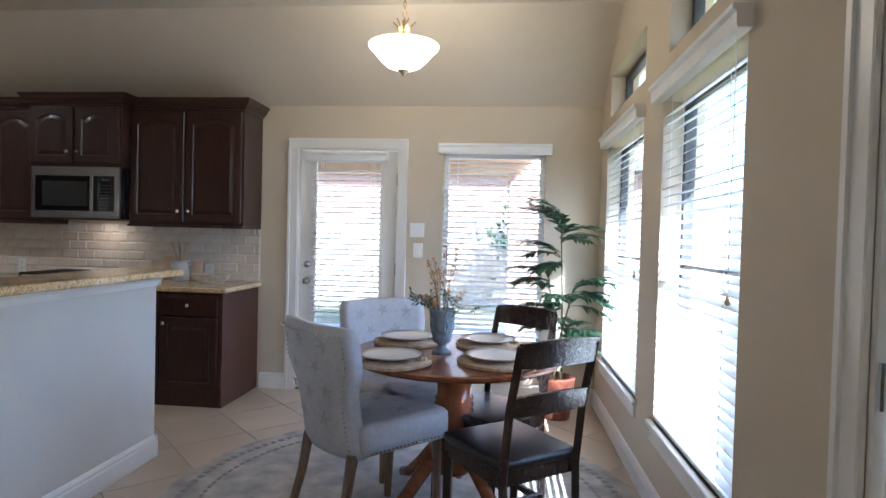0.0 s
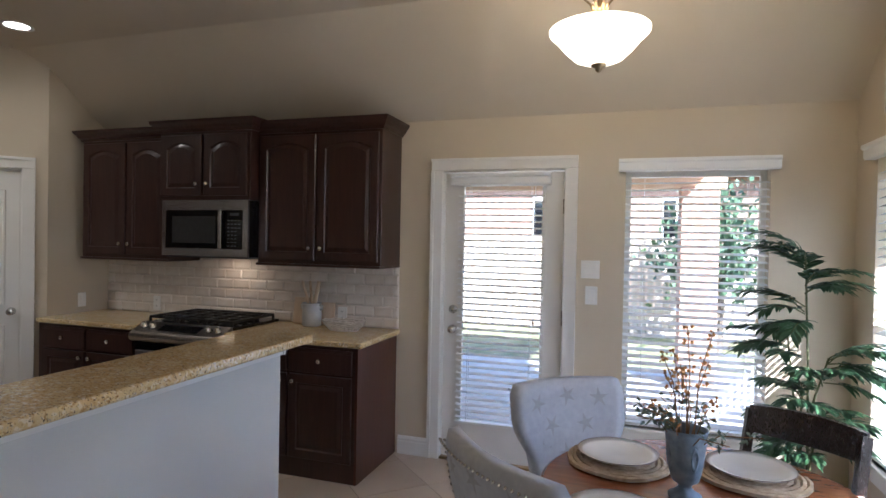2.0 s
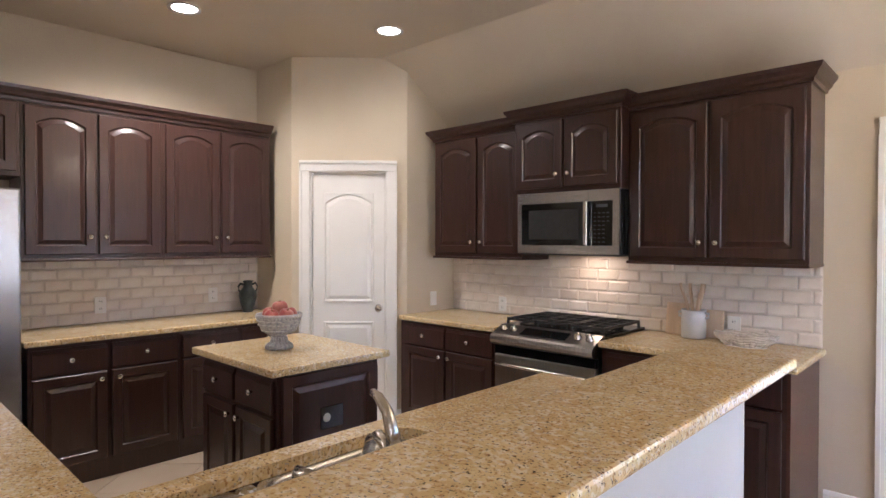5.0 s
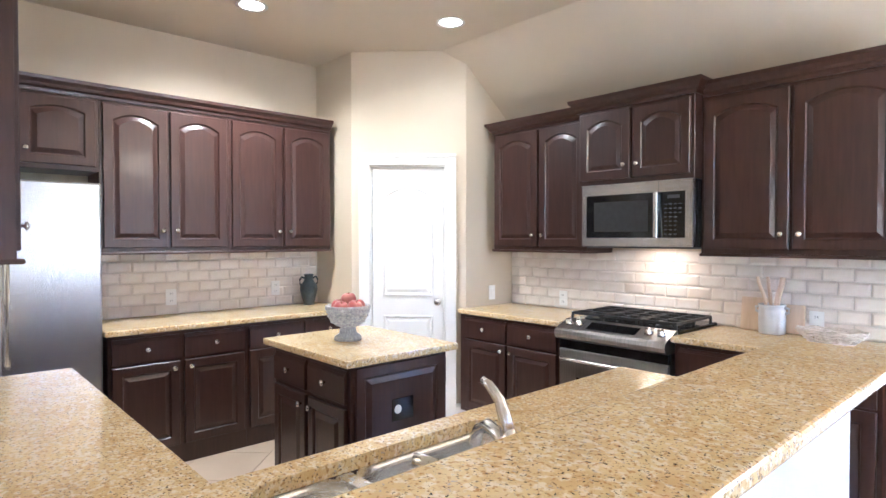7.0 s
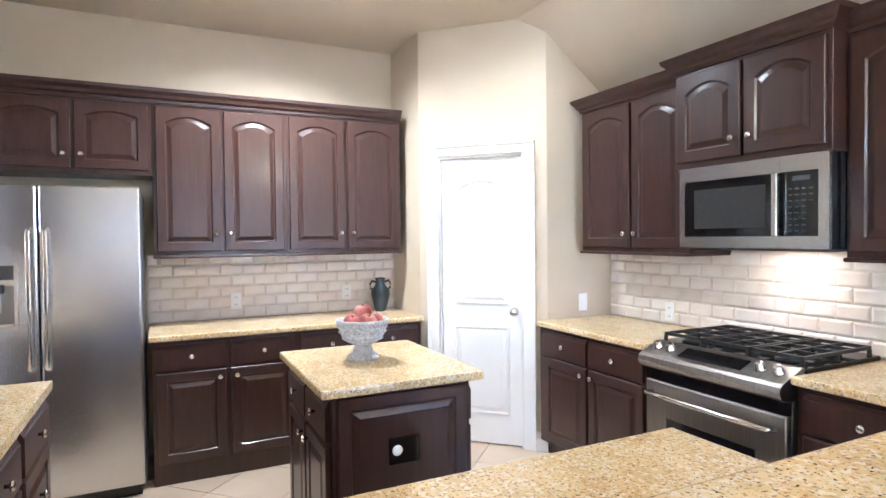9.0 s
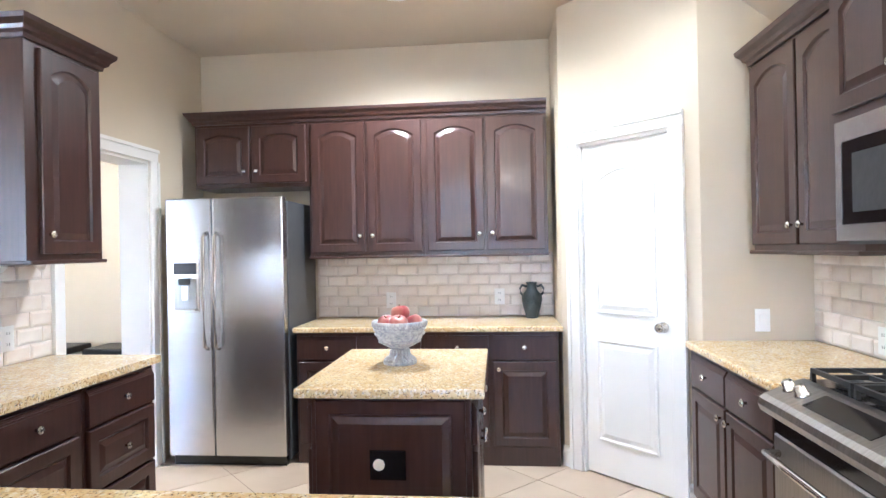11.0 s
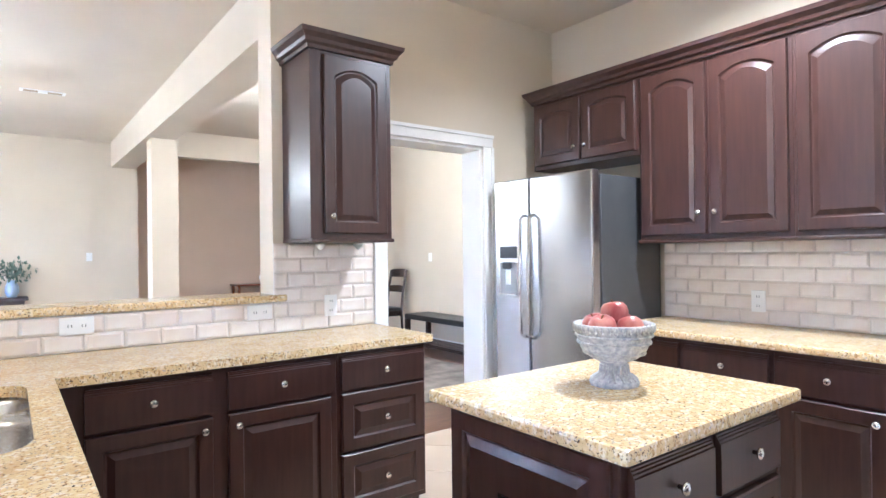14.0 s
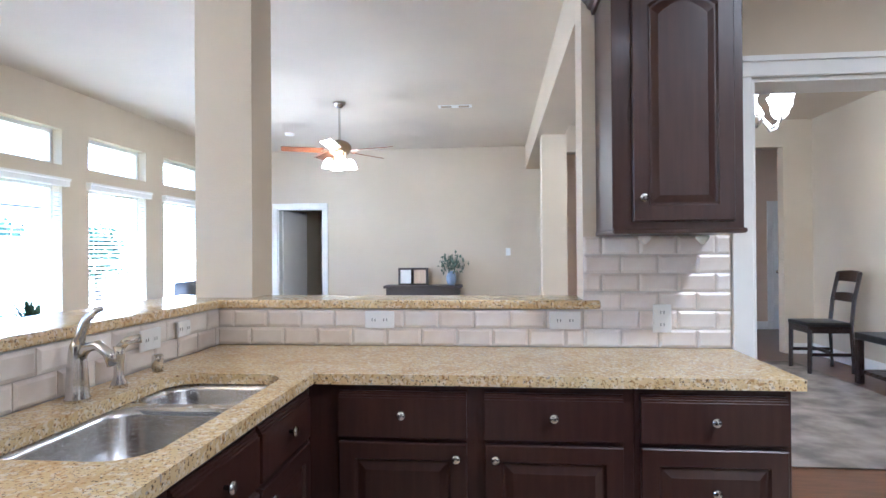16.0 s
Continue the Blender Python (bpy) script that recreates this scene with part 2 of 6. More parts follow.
def sweep(profile, p0, p1, out, bm=None):
    """A moulding: profile (outwards, up) pairs drawn from p0 to p1; out is the outward direction."""
    bm = bm or bmesh.new()
    p0, p1, out = Vector(p0), Vector(p1), Vector(out)
    a = [bm.verts.new(p0 + out * o + Vector((0, 0, u))) for o, u in profile]
    b = [bm.verts.new(p1 + out * o + Vector((0, 0, u))) for o, u in profile]
    n = len(profile)
    for i in range(n):
        bm.faces.new((a[i], a[(i + 1) % n], b[(i + 1) % n], b[i]))
    bm.faces.new(a[::-1])
    bm.faces.new(b)
    bmesh.ops.recalc_face_normals(bm, faces=bm.faces[:])
    return bm


def panel(w, h, rail=0.055, arch=0.0, thick=0.02):
    """A raised-panel door or drawer front, centred on x, standing on z 0, its front towards -y."""
    bm = bmesh.new()
    n = 12

    def loop(inset, y, bow):
        pts = [(-w / 2 + inset, inset), (w / 2 - inset, inset)]
        for i in range(n + 1):
            u = 1 - 2 * i / n
            pts.append((u * (w / 2 - inset), h - inset - bow * (u * u if bow else 0)))
        return [bm.verts.new((x, y, z)) for x, z in pts]
    loops = [loop(0, 0, 0), loop(0, -thick + 0.004, 0), loop(0.004, -thick, 0), loop(rail, -thick, arch), loop(rail + 0.007, -thick + 0.009, arch),
             loop(rail + 0.013, -thick + 0.009, arch), loop(rail + 0.035, -thick + 0.001, arch), loop(rail + 0.037, -thick, arch)]
    k = len(loops[0])
    for a, b in zip(loops, loops[1:]):
        for i in range(k):
            bm.faces.new((a[i], a[(i + 1) % k], b[(i + 1) % k], b[i]))
    bm.faces.new(loops[-1])
    bm.faces.new(loops[0][::-1])
    bmesh.ops.recalc_face_normals(bm, faces=bm.faces[:])
    return bm


KNOB_M = Euler((radians(90), 0, 0)).to_matrix()


def knob(parent, x, y, z):
    part("knob", lathe([(0.006, 0), (0.006, 0.012), (0.0155, 0.016), (0.0165, 0.021), (0.012, 0.026), (0.004, 0.028)], 14, None, (x, y, z), KNOB_M), NICKEL, parent, "brushed nickel knob", True)


def drawer_front(w, h, thick=0.02):
    """A flat drawer front with a stepped bead along its upper edge, its front towards -y."""
    t = thick
    prof = [(0, 0), (t - 0.003, 0), (t, 0.003), (t, h - 0.022), (t - 0.0044, h - 0.020), (t - 0.0044, h - 0.014), (t - 0.0088, h - 0.012), (t - 0.0088, h - 0.007), (t - 0.0125, h - 0.005), (t - 0.0125, h), (0, h)]
    return sweep(prof, (-w / 2, 0, 0), (w / 2, 0, 0), (0, -1, 0))


def cabinet_front(parent, kind, x, z, w, h, y, arch=0.0, knob_at=None, mat=None):
    d = part(kind, drawer_front(w, h) if h < 0.17 else panel(w, h, 0.055 if h > 0.25 else 0.045, arch), mat or ESPRESSO, parent)
    d.location = (x, y, z)
    if knob_at:
        knob(d, knob_at[0], -0.02, knob_at[1])
    return d


# ---- the large structure ----
DL = 0.925
PNX, PNY = -5.13 + DL * 0.70711, 3.27 + DL * 0.70711
N, W, S, EX, CEILZ, CT, BARZ = 4.49, -5.68, 0.57, 1.10, 2.96, 0.905, 1.105
SLOPE_Y, SLOPE_Z = 3.78, 2.41


def wall(name, axis, a, b, u0, u1, z0, z1, holes=(), m=None, label=""):
    """A wall between a and b across its thickness, from u0 to u1 along it, with openings (u0, u1, z0, z1)."""
    us = sorted({u0, u1, *[h[0] for h in holes], *[h[1] for h in holes]})
    boxes = []
    for p, q in zip(us, us[1:]):
        zs = [z0]
        for h in sorted(holes, key=lambda h: h[2]):
            if h[0] <= p and q <= h[1]:
                if h[2] > zs[-1]:
                    boxes.append((p, q, zs[-1], h[2]))
                zs.append(h[3])
        if zs[-1] < z1:
            boxes.append((p, q, zs[-1], z1))
    if axis == "y":
        bm = B(*[(p, q, a, b, c, d) for p, q, c, d in boxes])
    else:
        bm = B(*[(a, b, p, q, c, d) for p, q, c, d in boxes])
    ob = part(name, bm, m or WALL)
    return tagged(ob, label or "beige painted drywall wall", "wall", kind="structure")


E_WINS = [(1.72, 2.70), (3.10, 4.20)]
L_WINS = [(-2.18, -1.20), (-3.53, -2.55), (-4.88, -3.90)]
wall_north = wall("wall_north", "y", N, N + 0.18, W - 0.15, EX + 0.2, 0, CEILZ, [(-1.42, -0.54, 0, 2.06), (-0.17, 0.66, 0.38, 2.03)])
wall_west = wall("wall_west", "x", W - 0.15, W, 0.37, N, 0, CEILZ)
holes = [(0.16, 1.04, 0, 2.06)]
for y0, y1 in E_WINS:
    holes += [(y0, y1, 0.44, 2.03), (y0, y1 - 0.06, 2.25, 2.55)]
for y0, y1 in L_WINS:
    holes += [(y0, y1, 0.44, 2.0), (y0, y1, 2.19, 2.54)]
wall_east = wall("wall_east", "x", EX, EX + 0.2, -6.0, N, 0, CEILZ, holes)
wall_kitchen_south = wall("wall_kitchen_south", "y", 0.37, S - 0.008, W, -3.50, 0, CEILZ, [(-4.97, -4.19, 0, 2.03)])
wall_living_south = wall("wall_living_south", "y", -6.15, -6.0, -3.92, EX + 0.2, 0, CEILZ, [(-0.33, 0.42, 0, 2.03)])
wall_dining_west = wall("wall_dining_west", "x", -7.25, -7.1, -4.75, 0.37, 0, CEILZ)
wall_dining_north = wall("wall_dining_north", "y", 0.37, 0.52, -7.25, W - 0.15, 0, CEILZ)
wall_dining_south = wall("wall_dining_south", "y", -4.75, -4.6, -7.1, -3.88, 0, CEILZ, [(-6.75, -3.99, 0, 2.62)])
wall_beam = wall("wall_beam", "x", -3.88, -3.58, -6.0, 0.37, 2.60, CEILZ, label="dropped beam between living room and hall")
wall_column_far = wall("wall_column_far", "y", -3.60, -3.35, -3.90, -3.63, 0, 2.60, label="square drywall column under the beam")
wall_column = wall("wall_column", "y", 0.20, 0.44, -1.98, -1.70, BARZ, CEILZ, label="square drywall column standing on the corner of the bar")
wall_half_east = wall("wall_half_east", "x", -1.87, -1.68, 0.20, 2.92, 0, 1.065, m=HALF, label="pale painted half wall under the raised bar")
wall_half_south = wall("wall_half_south", "y", 0.37, S - 0.008, -3.50, -1.87, 0, 1.065, m=HALF, label="pale painted half wall under the raised bar")
wall_pantry_west = wall("wall_pantry_west", "y", 3.27, 3.40, W, -5.13, 0, CEILZ)
wall_pantry_north = wall("wall_pantry_north", "x", PNX - 0.13, PNX, PNY, N, 0, CEILZ)
DIAG = math.degrees(math.atan2(0.71, 0.71))
wall_pantry_diagonal = wall("wall_pantry_diagonal", "y", 0, 0.12, 0, DL, 0, CEILZ, [(0.145, 0.765, 0, 2.05)])
wall_pantry_diagonal.matrix_world = pose(-5.13, 3.27, 0, 0, 0, DIAG)

bm = bmesh.new()
for quad in (((W - 0.2, N, SLOPE_Z), (EX + 0.2, N, SLOPE_Z), (EX + 0.2, SLOPE_Y, CEILZ), (W - 0.2, SLOPE_Y, CEILZ)),
             ((W - 0.2, SLOPE_Y, CEILZ), (EX + 0.2, SLOPE_Y, CEILZ), (EX + 0.2, -6.15, CEILZ), (W - 0.2, -6.15, CEILZ)),
             ((-7.3, 0.37, CEILZ), (W - 0.2, 0.37, CEILZ), (W - 0.2, -6.9, CEILZ), (-7.3, -6.9, CEILZ)),
             ((-9.1, -4.6, CEILZ + 0.003), (-7.3, -4.6, CEILZ + 0.003), (-7.3, -7.0, CEILZ + 0.003), (-9.1, -7.0, CEILZ + 0.003))):
    bm.faces.new([bm.verts.new(p) for p in quad[::-1]])
bmesh.ops.remove_doubles(bm, verts=bm.verts[:], dist=0.001)
r = bmesh.ops.extrude_face_region(bm, geom=bm.faces[:])
for v in [g for g in r["geom"] if isinstance(g, bmesh.types.BMVert)]:
    v.co.z += 0.2
bmesh.ops.recalc_face_normals(bm, faces=bm.faces[:])
tagged(part("ceiling", bm, CEIL), "beige textured ceiling sloping down to the outer wall", "ceiling", kind="structure")
roof = tagged(part("roof", B((-7.6, EX + 0.5, -7.2, N + 0.5, CEILZ + 0.25, CEILZ + 0.4)), ROOFM), "flat dark roof slab over the house", "roof", kind="structure")
tagged(part("ceiling_back_room", B((W - 0.2, EX + 0.2, -8.0, -6.152, CEILZ + 0.004, CEILZ + 0.2)), CEIL), "beige textured ceiling over foyer and back room", "ceiling", kind="structure")
floor = tagged(part("floor", B((W, EX + 0.2, -8.0, N + 0.1, -0.1, -0.004)), GROUT), "beige square floor tiles laid diagonally", "floor", kind="structure")
floor_dining = tagged(part("floor_dining", B((-9.0, -3.50, -7.0, 0.10, -0.1, 0.002)), WOODF), "dark hardwood floor of the dining room", "floor", kind="structure")

# baseboards
BASE = [(0, 0), (0.016, 0), (0.016, 0.09), (0.012, 0.10), (0.013, 0.112), (0.006, 0.128), (0, 0.132)]


def baseboard(p0, p1, out):
    tagged(part("baseboard", sweep(BASE, (*p0, 0), (*p1, 0), (*out, 0)), TRIM), "white moulded wooden baseboard along the wall", "baseboard", kind="structure")


for a in (((-1.72, N), (-1.49, N), (0, -1)), ((-0.49, N), (EX, N), (0, -1)), ((EX, 1.13), (EX, N), (-1, 0)), ((EX, -6), (EX, 0.07), (-1, 0)),
          ((-1.68, 0.20), (-1.68, 2.936), (1, 0)), ((-1.87, 2.92), (-1.664, 2.92), (0, 1)), ((-3.5, 0.37), (-1.68, 0.37), (0, -1)),
          ((-7.1, -4.6), (-7.1, 0.37), (1, 0)), ((-7.1, -4.6), (-6.84, -4.6), (0, 1)), 
          ((-3.90, -6.0), (-0.42, -6.0), (0, 1)), ((-7.6, -6.9), (-3.90, -6.9), (0, 1))):
    baseboard(*a)
d45 = Vector((0.7071, 0.7071, 0))
for s0, s1 in ((0, 0.065), (0.845, DL)):
    p, q = Vector((-5.13, 3.27, 0)) + d45 * s0, Vector((-5.13, 3.27, 0)) + d45 * s1
    baseboard(p[:2], q[:2], (0.7071, -0.7071))


def casing(parent, x0, x1, ztop, wid=0.085, y=0.0, d=0.02):
    """Door casing in a local frame: opening x0 to x1, standing on z 0, its face towards -y."""
    for name, bx in (("casing_side", (x0 - wid, x0, y - d, y, 0, ztop)), ("casing_side", (x1, x1 + wid, y - d, y, 0, ztop)), ("casing_head", (x0 - wid, x1 + wid, y - d, y, ztop, ztop + wid))):
        bm = B(bx, bevel=0.004)
        x0_, x1_, _, _, z0_, z1_ = bx
        if name == "casing_side":
            bmesh.ops.create_cube(bm, size=1, matrix=Matrix.LocRotScale(((x0_ if bx[0] < x0 else x1_ - 0) + (0.011 if bx[0] < x0 else -0.011), y - d - 0.005, ztop / 2), None, (0.022, 0.01, ztop)))
        else:
            bmesh.ops.create_cube(bm, size=1, matrix=Matrix.LocRotScale(((x0_ + x1_) / 2, y - d - 0.005, z1_ - 0.011), None, (x1_ - x0_, 0.01, 0.022)))
        part(name, bm, TRIM, parent)


def jamb(parent, x0, x1, ztop, depth):
    part("jamb", B((x0 - 0.002, x0 + 0.018, 0.0, depth, 0, ztop), (x1 - 0.018, x1 + 0.002, 0.0, depth, 0, ztop), (x0, x1, 0.0, depth, ztop - 0.018, ztop + 0.002)), TRIM, parent)


def door_knob(parent, x, y, z):
    part("door_knob", lathe([(0.030, 0), (0.030, 0.006), (0.011, 0.010), (0.011, 0.030), (0.024, 0.036), (0.028, 0.048), (0.024, 0.060), (0.010, 0.064)], 18, None, (x, y, z), KNOB_M), NICKEL, parent, "round nickel door knob", True)


# pantry door
door_1 = tagged(new("door_1"), "white two-panel arched interior door, closed", "door", kind="structure")
door_1.matrix_world = pose(-5.13, 3.27, 0, 0, 0, DIAG)
casing(door_1, 0.15, 0.76, 2.05)
jamb(door_1, 0.145, 0.765, 2.05, 0.10)
leaf = part("door_leaf", B((0.165, 0.745, 0.02, 0.055, 0.01, 2.03), bevel=0.003), TRIM, door_1)
for z0, hh, ar in ((0.22, 0.62, 0.0), (1.00, 0.88, 0.07)):
    p = part("door_panel", panel(0.40, hh, 0.012, ar, 0.014), TRIM, door_1)
    p.location = (0.455, 0.022, z0)
door_knob(door_1, 0.695, 0.02, 0.95)
for z in (0.25, 1.05, 1.80):
    part("hinge", tube([(0.162, 0.012, z - 0.045), (0.162, 0.012, z + 0.045)], 0.007), TRIM, door_1)

# dining doorway
door_2 = tagged(new("door_2"), "wide white cased opening without a door leaf", "doorway", kind="structure")
door_2.matrix_world = pose(-4.58, S - 0.008, 0, 0, 0, 180)
casing(door_2, -0.39, 0.39, 2.03)
jamb(door_2, -0.39, 0.39, 2.03, 0.20)

# hall and living doors
door_3 = tagged(new("door_3"), "white panel door standing ajar in a white casing", "door", kind="structure")
door_3.matrix_world = pose(0.045, -6.0, 0, 0, 0, 180)
casing(door_3, -0.375, 0.375, 2.03)
jamb(door_3, -0.375, 0.375, 2.03, 0.15)
wall("wall_back_room", "y", -7.9, -7.8, -1.2, EX + 0.2, 0, CEILZ)
wall("wall_back_room_side", "x", -1.3, -1.2, -7.9, -6.15, 0, CEILZ)
wall("wall_back_room_east", "x", EX, EX + 0.2, -7.8, -6.15, 0, CEILZ)
leaf = part("door_leaf", B((0, 0.70, -0.018, 0.018, 0.01, 2.02), bevel=0.003), TRIM, door_3)
leaf.matrix_local = pose(-0.355, 0.15, 0, 0, 0, 76)
door_4 = tagged(new("door_4"), "pale panelled door closed at the hall's end", "door", kind="structure")
wall("wall_foyer_side", "x", -3.90, -3.78, -7.0, -6.15, 0, CEILZ, m=PEACH, label="peach wall of the foyer")
wall("wall_foyer_west", "x", -9.1, -9.0, -7.0, -4.6, 0, CEILZ, m=PEACH, label="peach wall of the foyer")
wall("wall_foyer_north", "y", -4.75, -4.6, -9.0, -7.25, 0, CEILZ, m=PEACH, label="peach wall of the foyer")
wall("wall_foyer", "y", -7.0, -6.9, -9.0, -3.90, 0, CEILZ, m=PEACH, label="peach wall of the foyer")
door_4.matrix_world = pose(-7.75, -6.9, 0, 0, 0, 180)
casing(door_4, -0.10, 0.62, 2.03)
part("door_leaf", panel(0.72, 2.02, 0.11, 0.05, 0.03), TRIM, door_4).location = (0.26, -0.002, 0.01)
door_knob(door_4, -0.03, -0.03, 0.95)


# ---- windows, blinds, back doors ----
def window(name, x, y, z, rz, w, h, mullion=True, fm=None):
    """A window set in a wall 0.18 thick: local x along the wall, +y outwards, sill height z."""
    wd = tagged(new(name), "white framed window with clear glass", "window", kind="structure")
    wd.matrix_world = pose(x, y, z, 0, 0, rz)
    f = 0.035
    part("window_frame", B((-w / 2, w / 2, 0.10, 0.15, 0, f), (-w / 2, w / 2, 0.10, 0.15, h - f, h), (-w / 2, -w / 2 + f, 0.10, 0.15, f, h - f), (w / 2 - f, w / 2, 0.10, 0.15, f, h - f),
                           *([(-w / 2 + f, w / 2 - f, 0.105, 0.145, h * 0.5 - 0.02, h * 0.5 + 0.02)] if mullion else [])), fm or GREY, wd, "slim window frame")
    pane = part("pane", B((-w / 2 + f, w / 2 - f, 0.122, 0.126, f, h - f)), GLASS, wd)
    pane.visible_shadow = False
    return wd


def sill(parent, w):
    part("window_sill", B((-w / 2 - 0.05, w / 2 + 0.05, -0.03, 0.10, -0.025, 0.0), bevel=0.004), TRIM, parent)
    part("apron", B((-w / 2 - 0.03, w / 2 + 0.03, -0.014, 0.0, -0.10, -0.025), bevel=0.004), TRIM, parent)


SLAT_MESH = {}


def blind(x, y, z, rz, w, h, tilt=12, depth=0.046, label="white faux-wood blind with open slats and a moulded valance", off=0.028):
    bl = thing("window_blind", label, "blind", x, y, z, rz, "window blinds")
    prof = [(0, 0), (0.05, 0), (0.055, 0.012), (0.055, 0.05), (0.068, 0.06), (0.068, 0.078), (0, 0.078)]
    part("valance", sweep(prof, (-w / 2 - 0.045, 0, h), (w / 2 + 0.045, 0, h), (0, -1, 0)), WHITE, bl)
    key = round(w, 3)
    if key not in SLAT_MESH:
        bm = B((-w / 2, w / 2, -depth / 2, depth / 2, -0.0015, 0.0015), bevel=0.001)
        SLAT_MESH[key] = bpy.data.meshes.new("slat")
        bm.to_mesh(SLAT_MESH[key])
        bm.free()
        SLAT_MESH[key].materials.append(SLAT)
    n = int((h - 0.05) / 0.0445)
    for i in range(n):
        s = new("slat", SLAT_MESH[key])
        s.parent = bl
        s.matrix_local = pose(0, off, 0.045 + i * 0.0445, tilt + random.uniform(-2, 2), 0, random.uniform(-0.15, 0.15))
    part("bottom_rail", B((-w / 2, w / 2, off - 0.025, off + 0.025, 0, 0.02), bevel=0.003), WHITE, bl)
    for sx in (-0.36, 0.36):
        part("ladder_cord", B((sx * w - 0.001, sx * w + 0.001, off - 0.027, off - 0.025, 0.01, h), (sx * w - 0.001, sx * w + 0.001, off + 0.025, off + 0.027, 0.01, h)), WHITE, bl)
    part("lift_cord", tube([(w / 2 - 0.06, -0.012, h), (w / 2 - 0.06, -0.012, h * 0.45)], 0.0018, 5), WHITE, bl)
    part("tassel", lathe([(0.004, 0.03), (0.009, 0.012), (0.010, 0), (0.004, -0.004)], 8, None, (w / 2 - 0.06, -0.012, h * 0.45 - 0.03)), BEECH, bl, "small wooden cord tassel", True)
    return bl


w1 = window("window_1", 0.245, N, 0.38, 0, 0.83, 1.65, False, TRIM)
sill(w1, 0.83)
blind(0.245, N, 0.39, 0, 0.83, 1.63, 16)
k = 2
for y0, y1 in E_WINS:
    w_ = window("window_%d" % k, EX, (y0 + y1) / 2, 0.44, -90, y1 - y0, 1.59)
    sill(w_, y1 - y0)
    blind(EX, (y0 + y1) / 2, 0.45, -90, y1 - y0 - 0.01, 1.58, 24)
    window("window_%d" % (k + 1), EX, (y0 + y1) / 2 - 0.03, 2.25, -90, y1 - y0 - 0.06, 0.30, False)
    k += 2
for y0, y1 in L_WINS:
    w_ = window("window_%d" % k, EX, (y0 + y1) / 2, 0.44, -90, y1 - y0, 1.56, True, TRIM)
    sill(w_, y1 - y0)
    blind(EX, (y0 + y1) / 2, 0.45, -90, y1 - y0 - 0.01, 1.53, 12)
    window("window_%d" % (k + 1), EX, (y0 + y1) / 2, 2.19, -90, y1 - y0, 0.35, False, TRIM)
    k += 2
window("window_%d" % k, EX, -7.05, 0.5, -90, 0.9, 1.5)
blind(EX, -7.05, 0.51, -90, 0.89, 1.47, 30)

# glazed patio door in the north wall
door_5 = tagged(new("door_5"), "white exterior door with a full glass lite and blind, closed", "door", kind="structure")
door_5.matrix_world = pose(-0.98, N, 0)
casing(door_5, -0.425, 0.425, 2.05)
jamb(door_5, -0.44, 0.44, 2.06, 0.16)
part("door_leaf", B((-0.415, -0.28, 0.03, 0.07, 0.02, 2.035), (0.28, 0.415, 0.03, 0.07, 0.02, 2.035), (-0.28, 0.28, 0.03, 0.07, 0.02, 0.27), (-0.28, 0.28, 0.03, 0.07, 1.95, 2.035)), TRIM, door_5)
part("lite_frame", B((-0.30, 0.30, 0.018, 0.03, 0.25, 0.28), (-0.30, 0.30, 0.018, 0.03, 1.94, 1.97), (-0.30, -0.275, 0.018, 0.03, 0.28, 1.94), (0.275, 0.30, 0.018, 0.03, 0.28, 1.94)), TRIM, door_5)
pane = part("pane", B((-0.28, 0.28, 0.048, 0.052, 0.27, 1.95)), GLASS, door_5)
pane.visible_shadow = False
door_knob(door_5, -0.345, 0.03, 0.93)
part("deadbolt", lathe([(0.03, 0), (0.03, 0.012), (0.012, 0.018), (0.010, 0.03)], 16, None, (-0.345, 0.03, 1.07), KNOB_M), NICKEL, door_5, "", True)
part("threshold", B((-0.42, 0.42, -0.01, 0.16, 0, 0.02), bevel=0.004), BRASS, door_5)
for z in (0.25, 1.05, 1.80):
    part("hinge", tube([(0.42, 0.022, z - 0.05), (0.42, 0.022, z + 0.05)], 0.008), NICKEL, door_5)
blind(-0.99, N + 0.014, 0.27, 0, 0.60, 1.675, 16, 0.034, "white slatted blind fixed to the glazed door", 0.0)

# closed door in the east wall
door_6 = tagged(new("door_6"), "white door with nickel hinges in a white casing", "door", kind="structure")
door_6.matrix_world = pose(EX, 0.60, 0, 0, 0, -90)
casing(door_6, -0.44, 0.44, 2.06)
jamb(door_6, -0.44, 0.44, 2.06, 0.2)
part("door_leaf", B((-0.415, 0.415, 0.02, 0.06, 0.02, 2.035), bevel=0.003), TRIM, door_6)
for z in (0.25, 1.05, 1.80):
    part("hinge", tube([(-0.42, 0.012, z - 0.05), (-0.42, 0.012, z + 0.05)], 0.008), NICKEL, door_6)


# ---- kitchen cabinets ----
CROWN = [(0, 0), (0.012, 0), (0.016, 0.018), (0.03, 0.028), (0.036, 0.045), (0.055, 0.065), (0.06, 0.085), (0, 0.085)]


def crown(parent, x0, x1, depth, z, left=True, right=True):
    def prof_ring(x0, x1):
        bm = bmesh.new()
        rings = []
        for o, u in CROWN:
            l, r_ = (x0 - o if left else x0), (x1 + o if right else x1)
            rings.append([bm.verts.new(p) for p in ((l, depth, z + u), (l, -o, z + u), (r_, -o, z + u), (r_, depth, z + u))])
        for a, b in zip(rings, rings[1:]):
            for i in range(3):
                bm.faces.new((a[i], a[i + 1], b[i + 1], b[i]))
        bm.faces.new(rings[-2])
        bm.faces.new(rings[0])
        bmesh.ops.recalc_face_normals(bm, faces=bm.faces[:])
        return bm
    part("crown_moulding", prof_ring(x0, x1), ESPRESSO, parent)


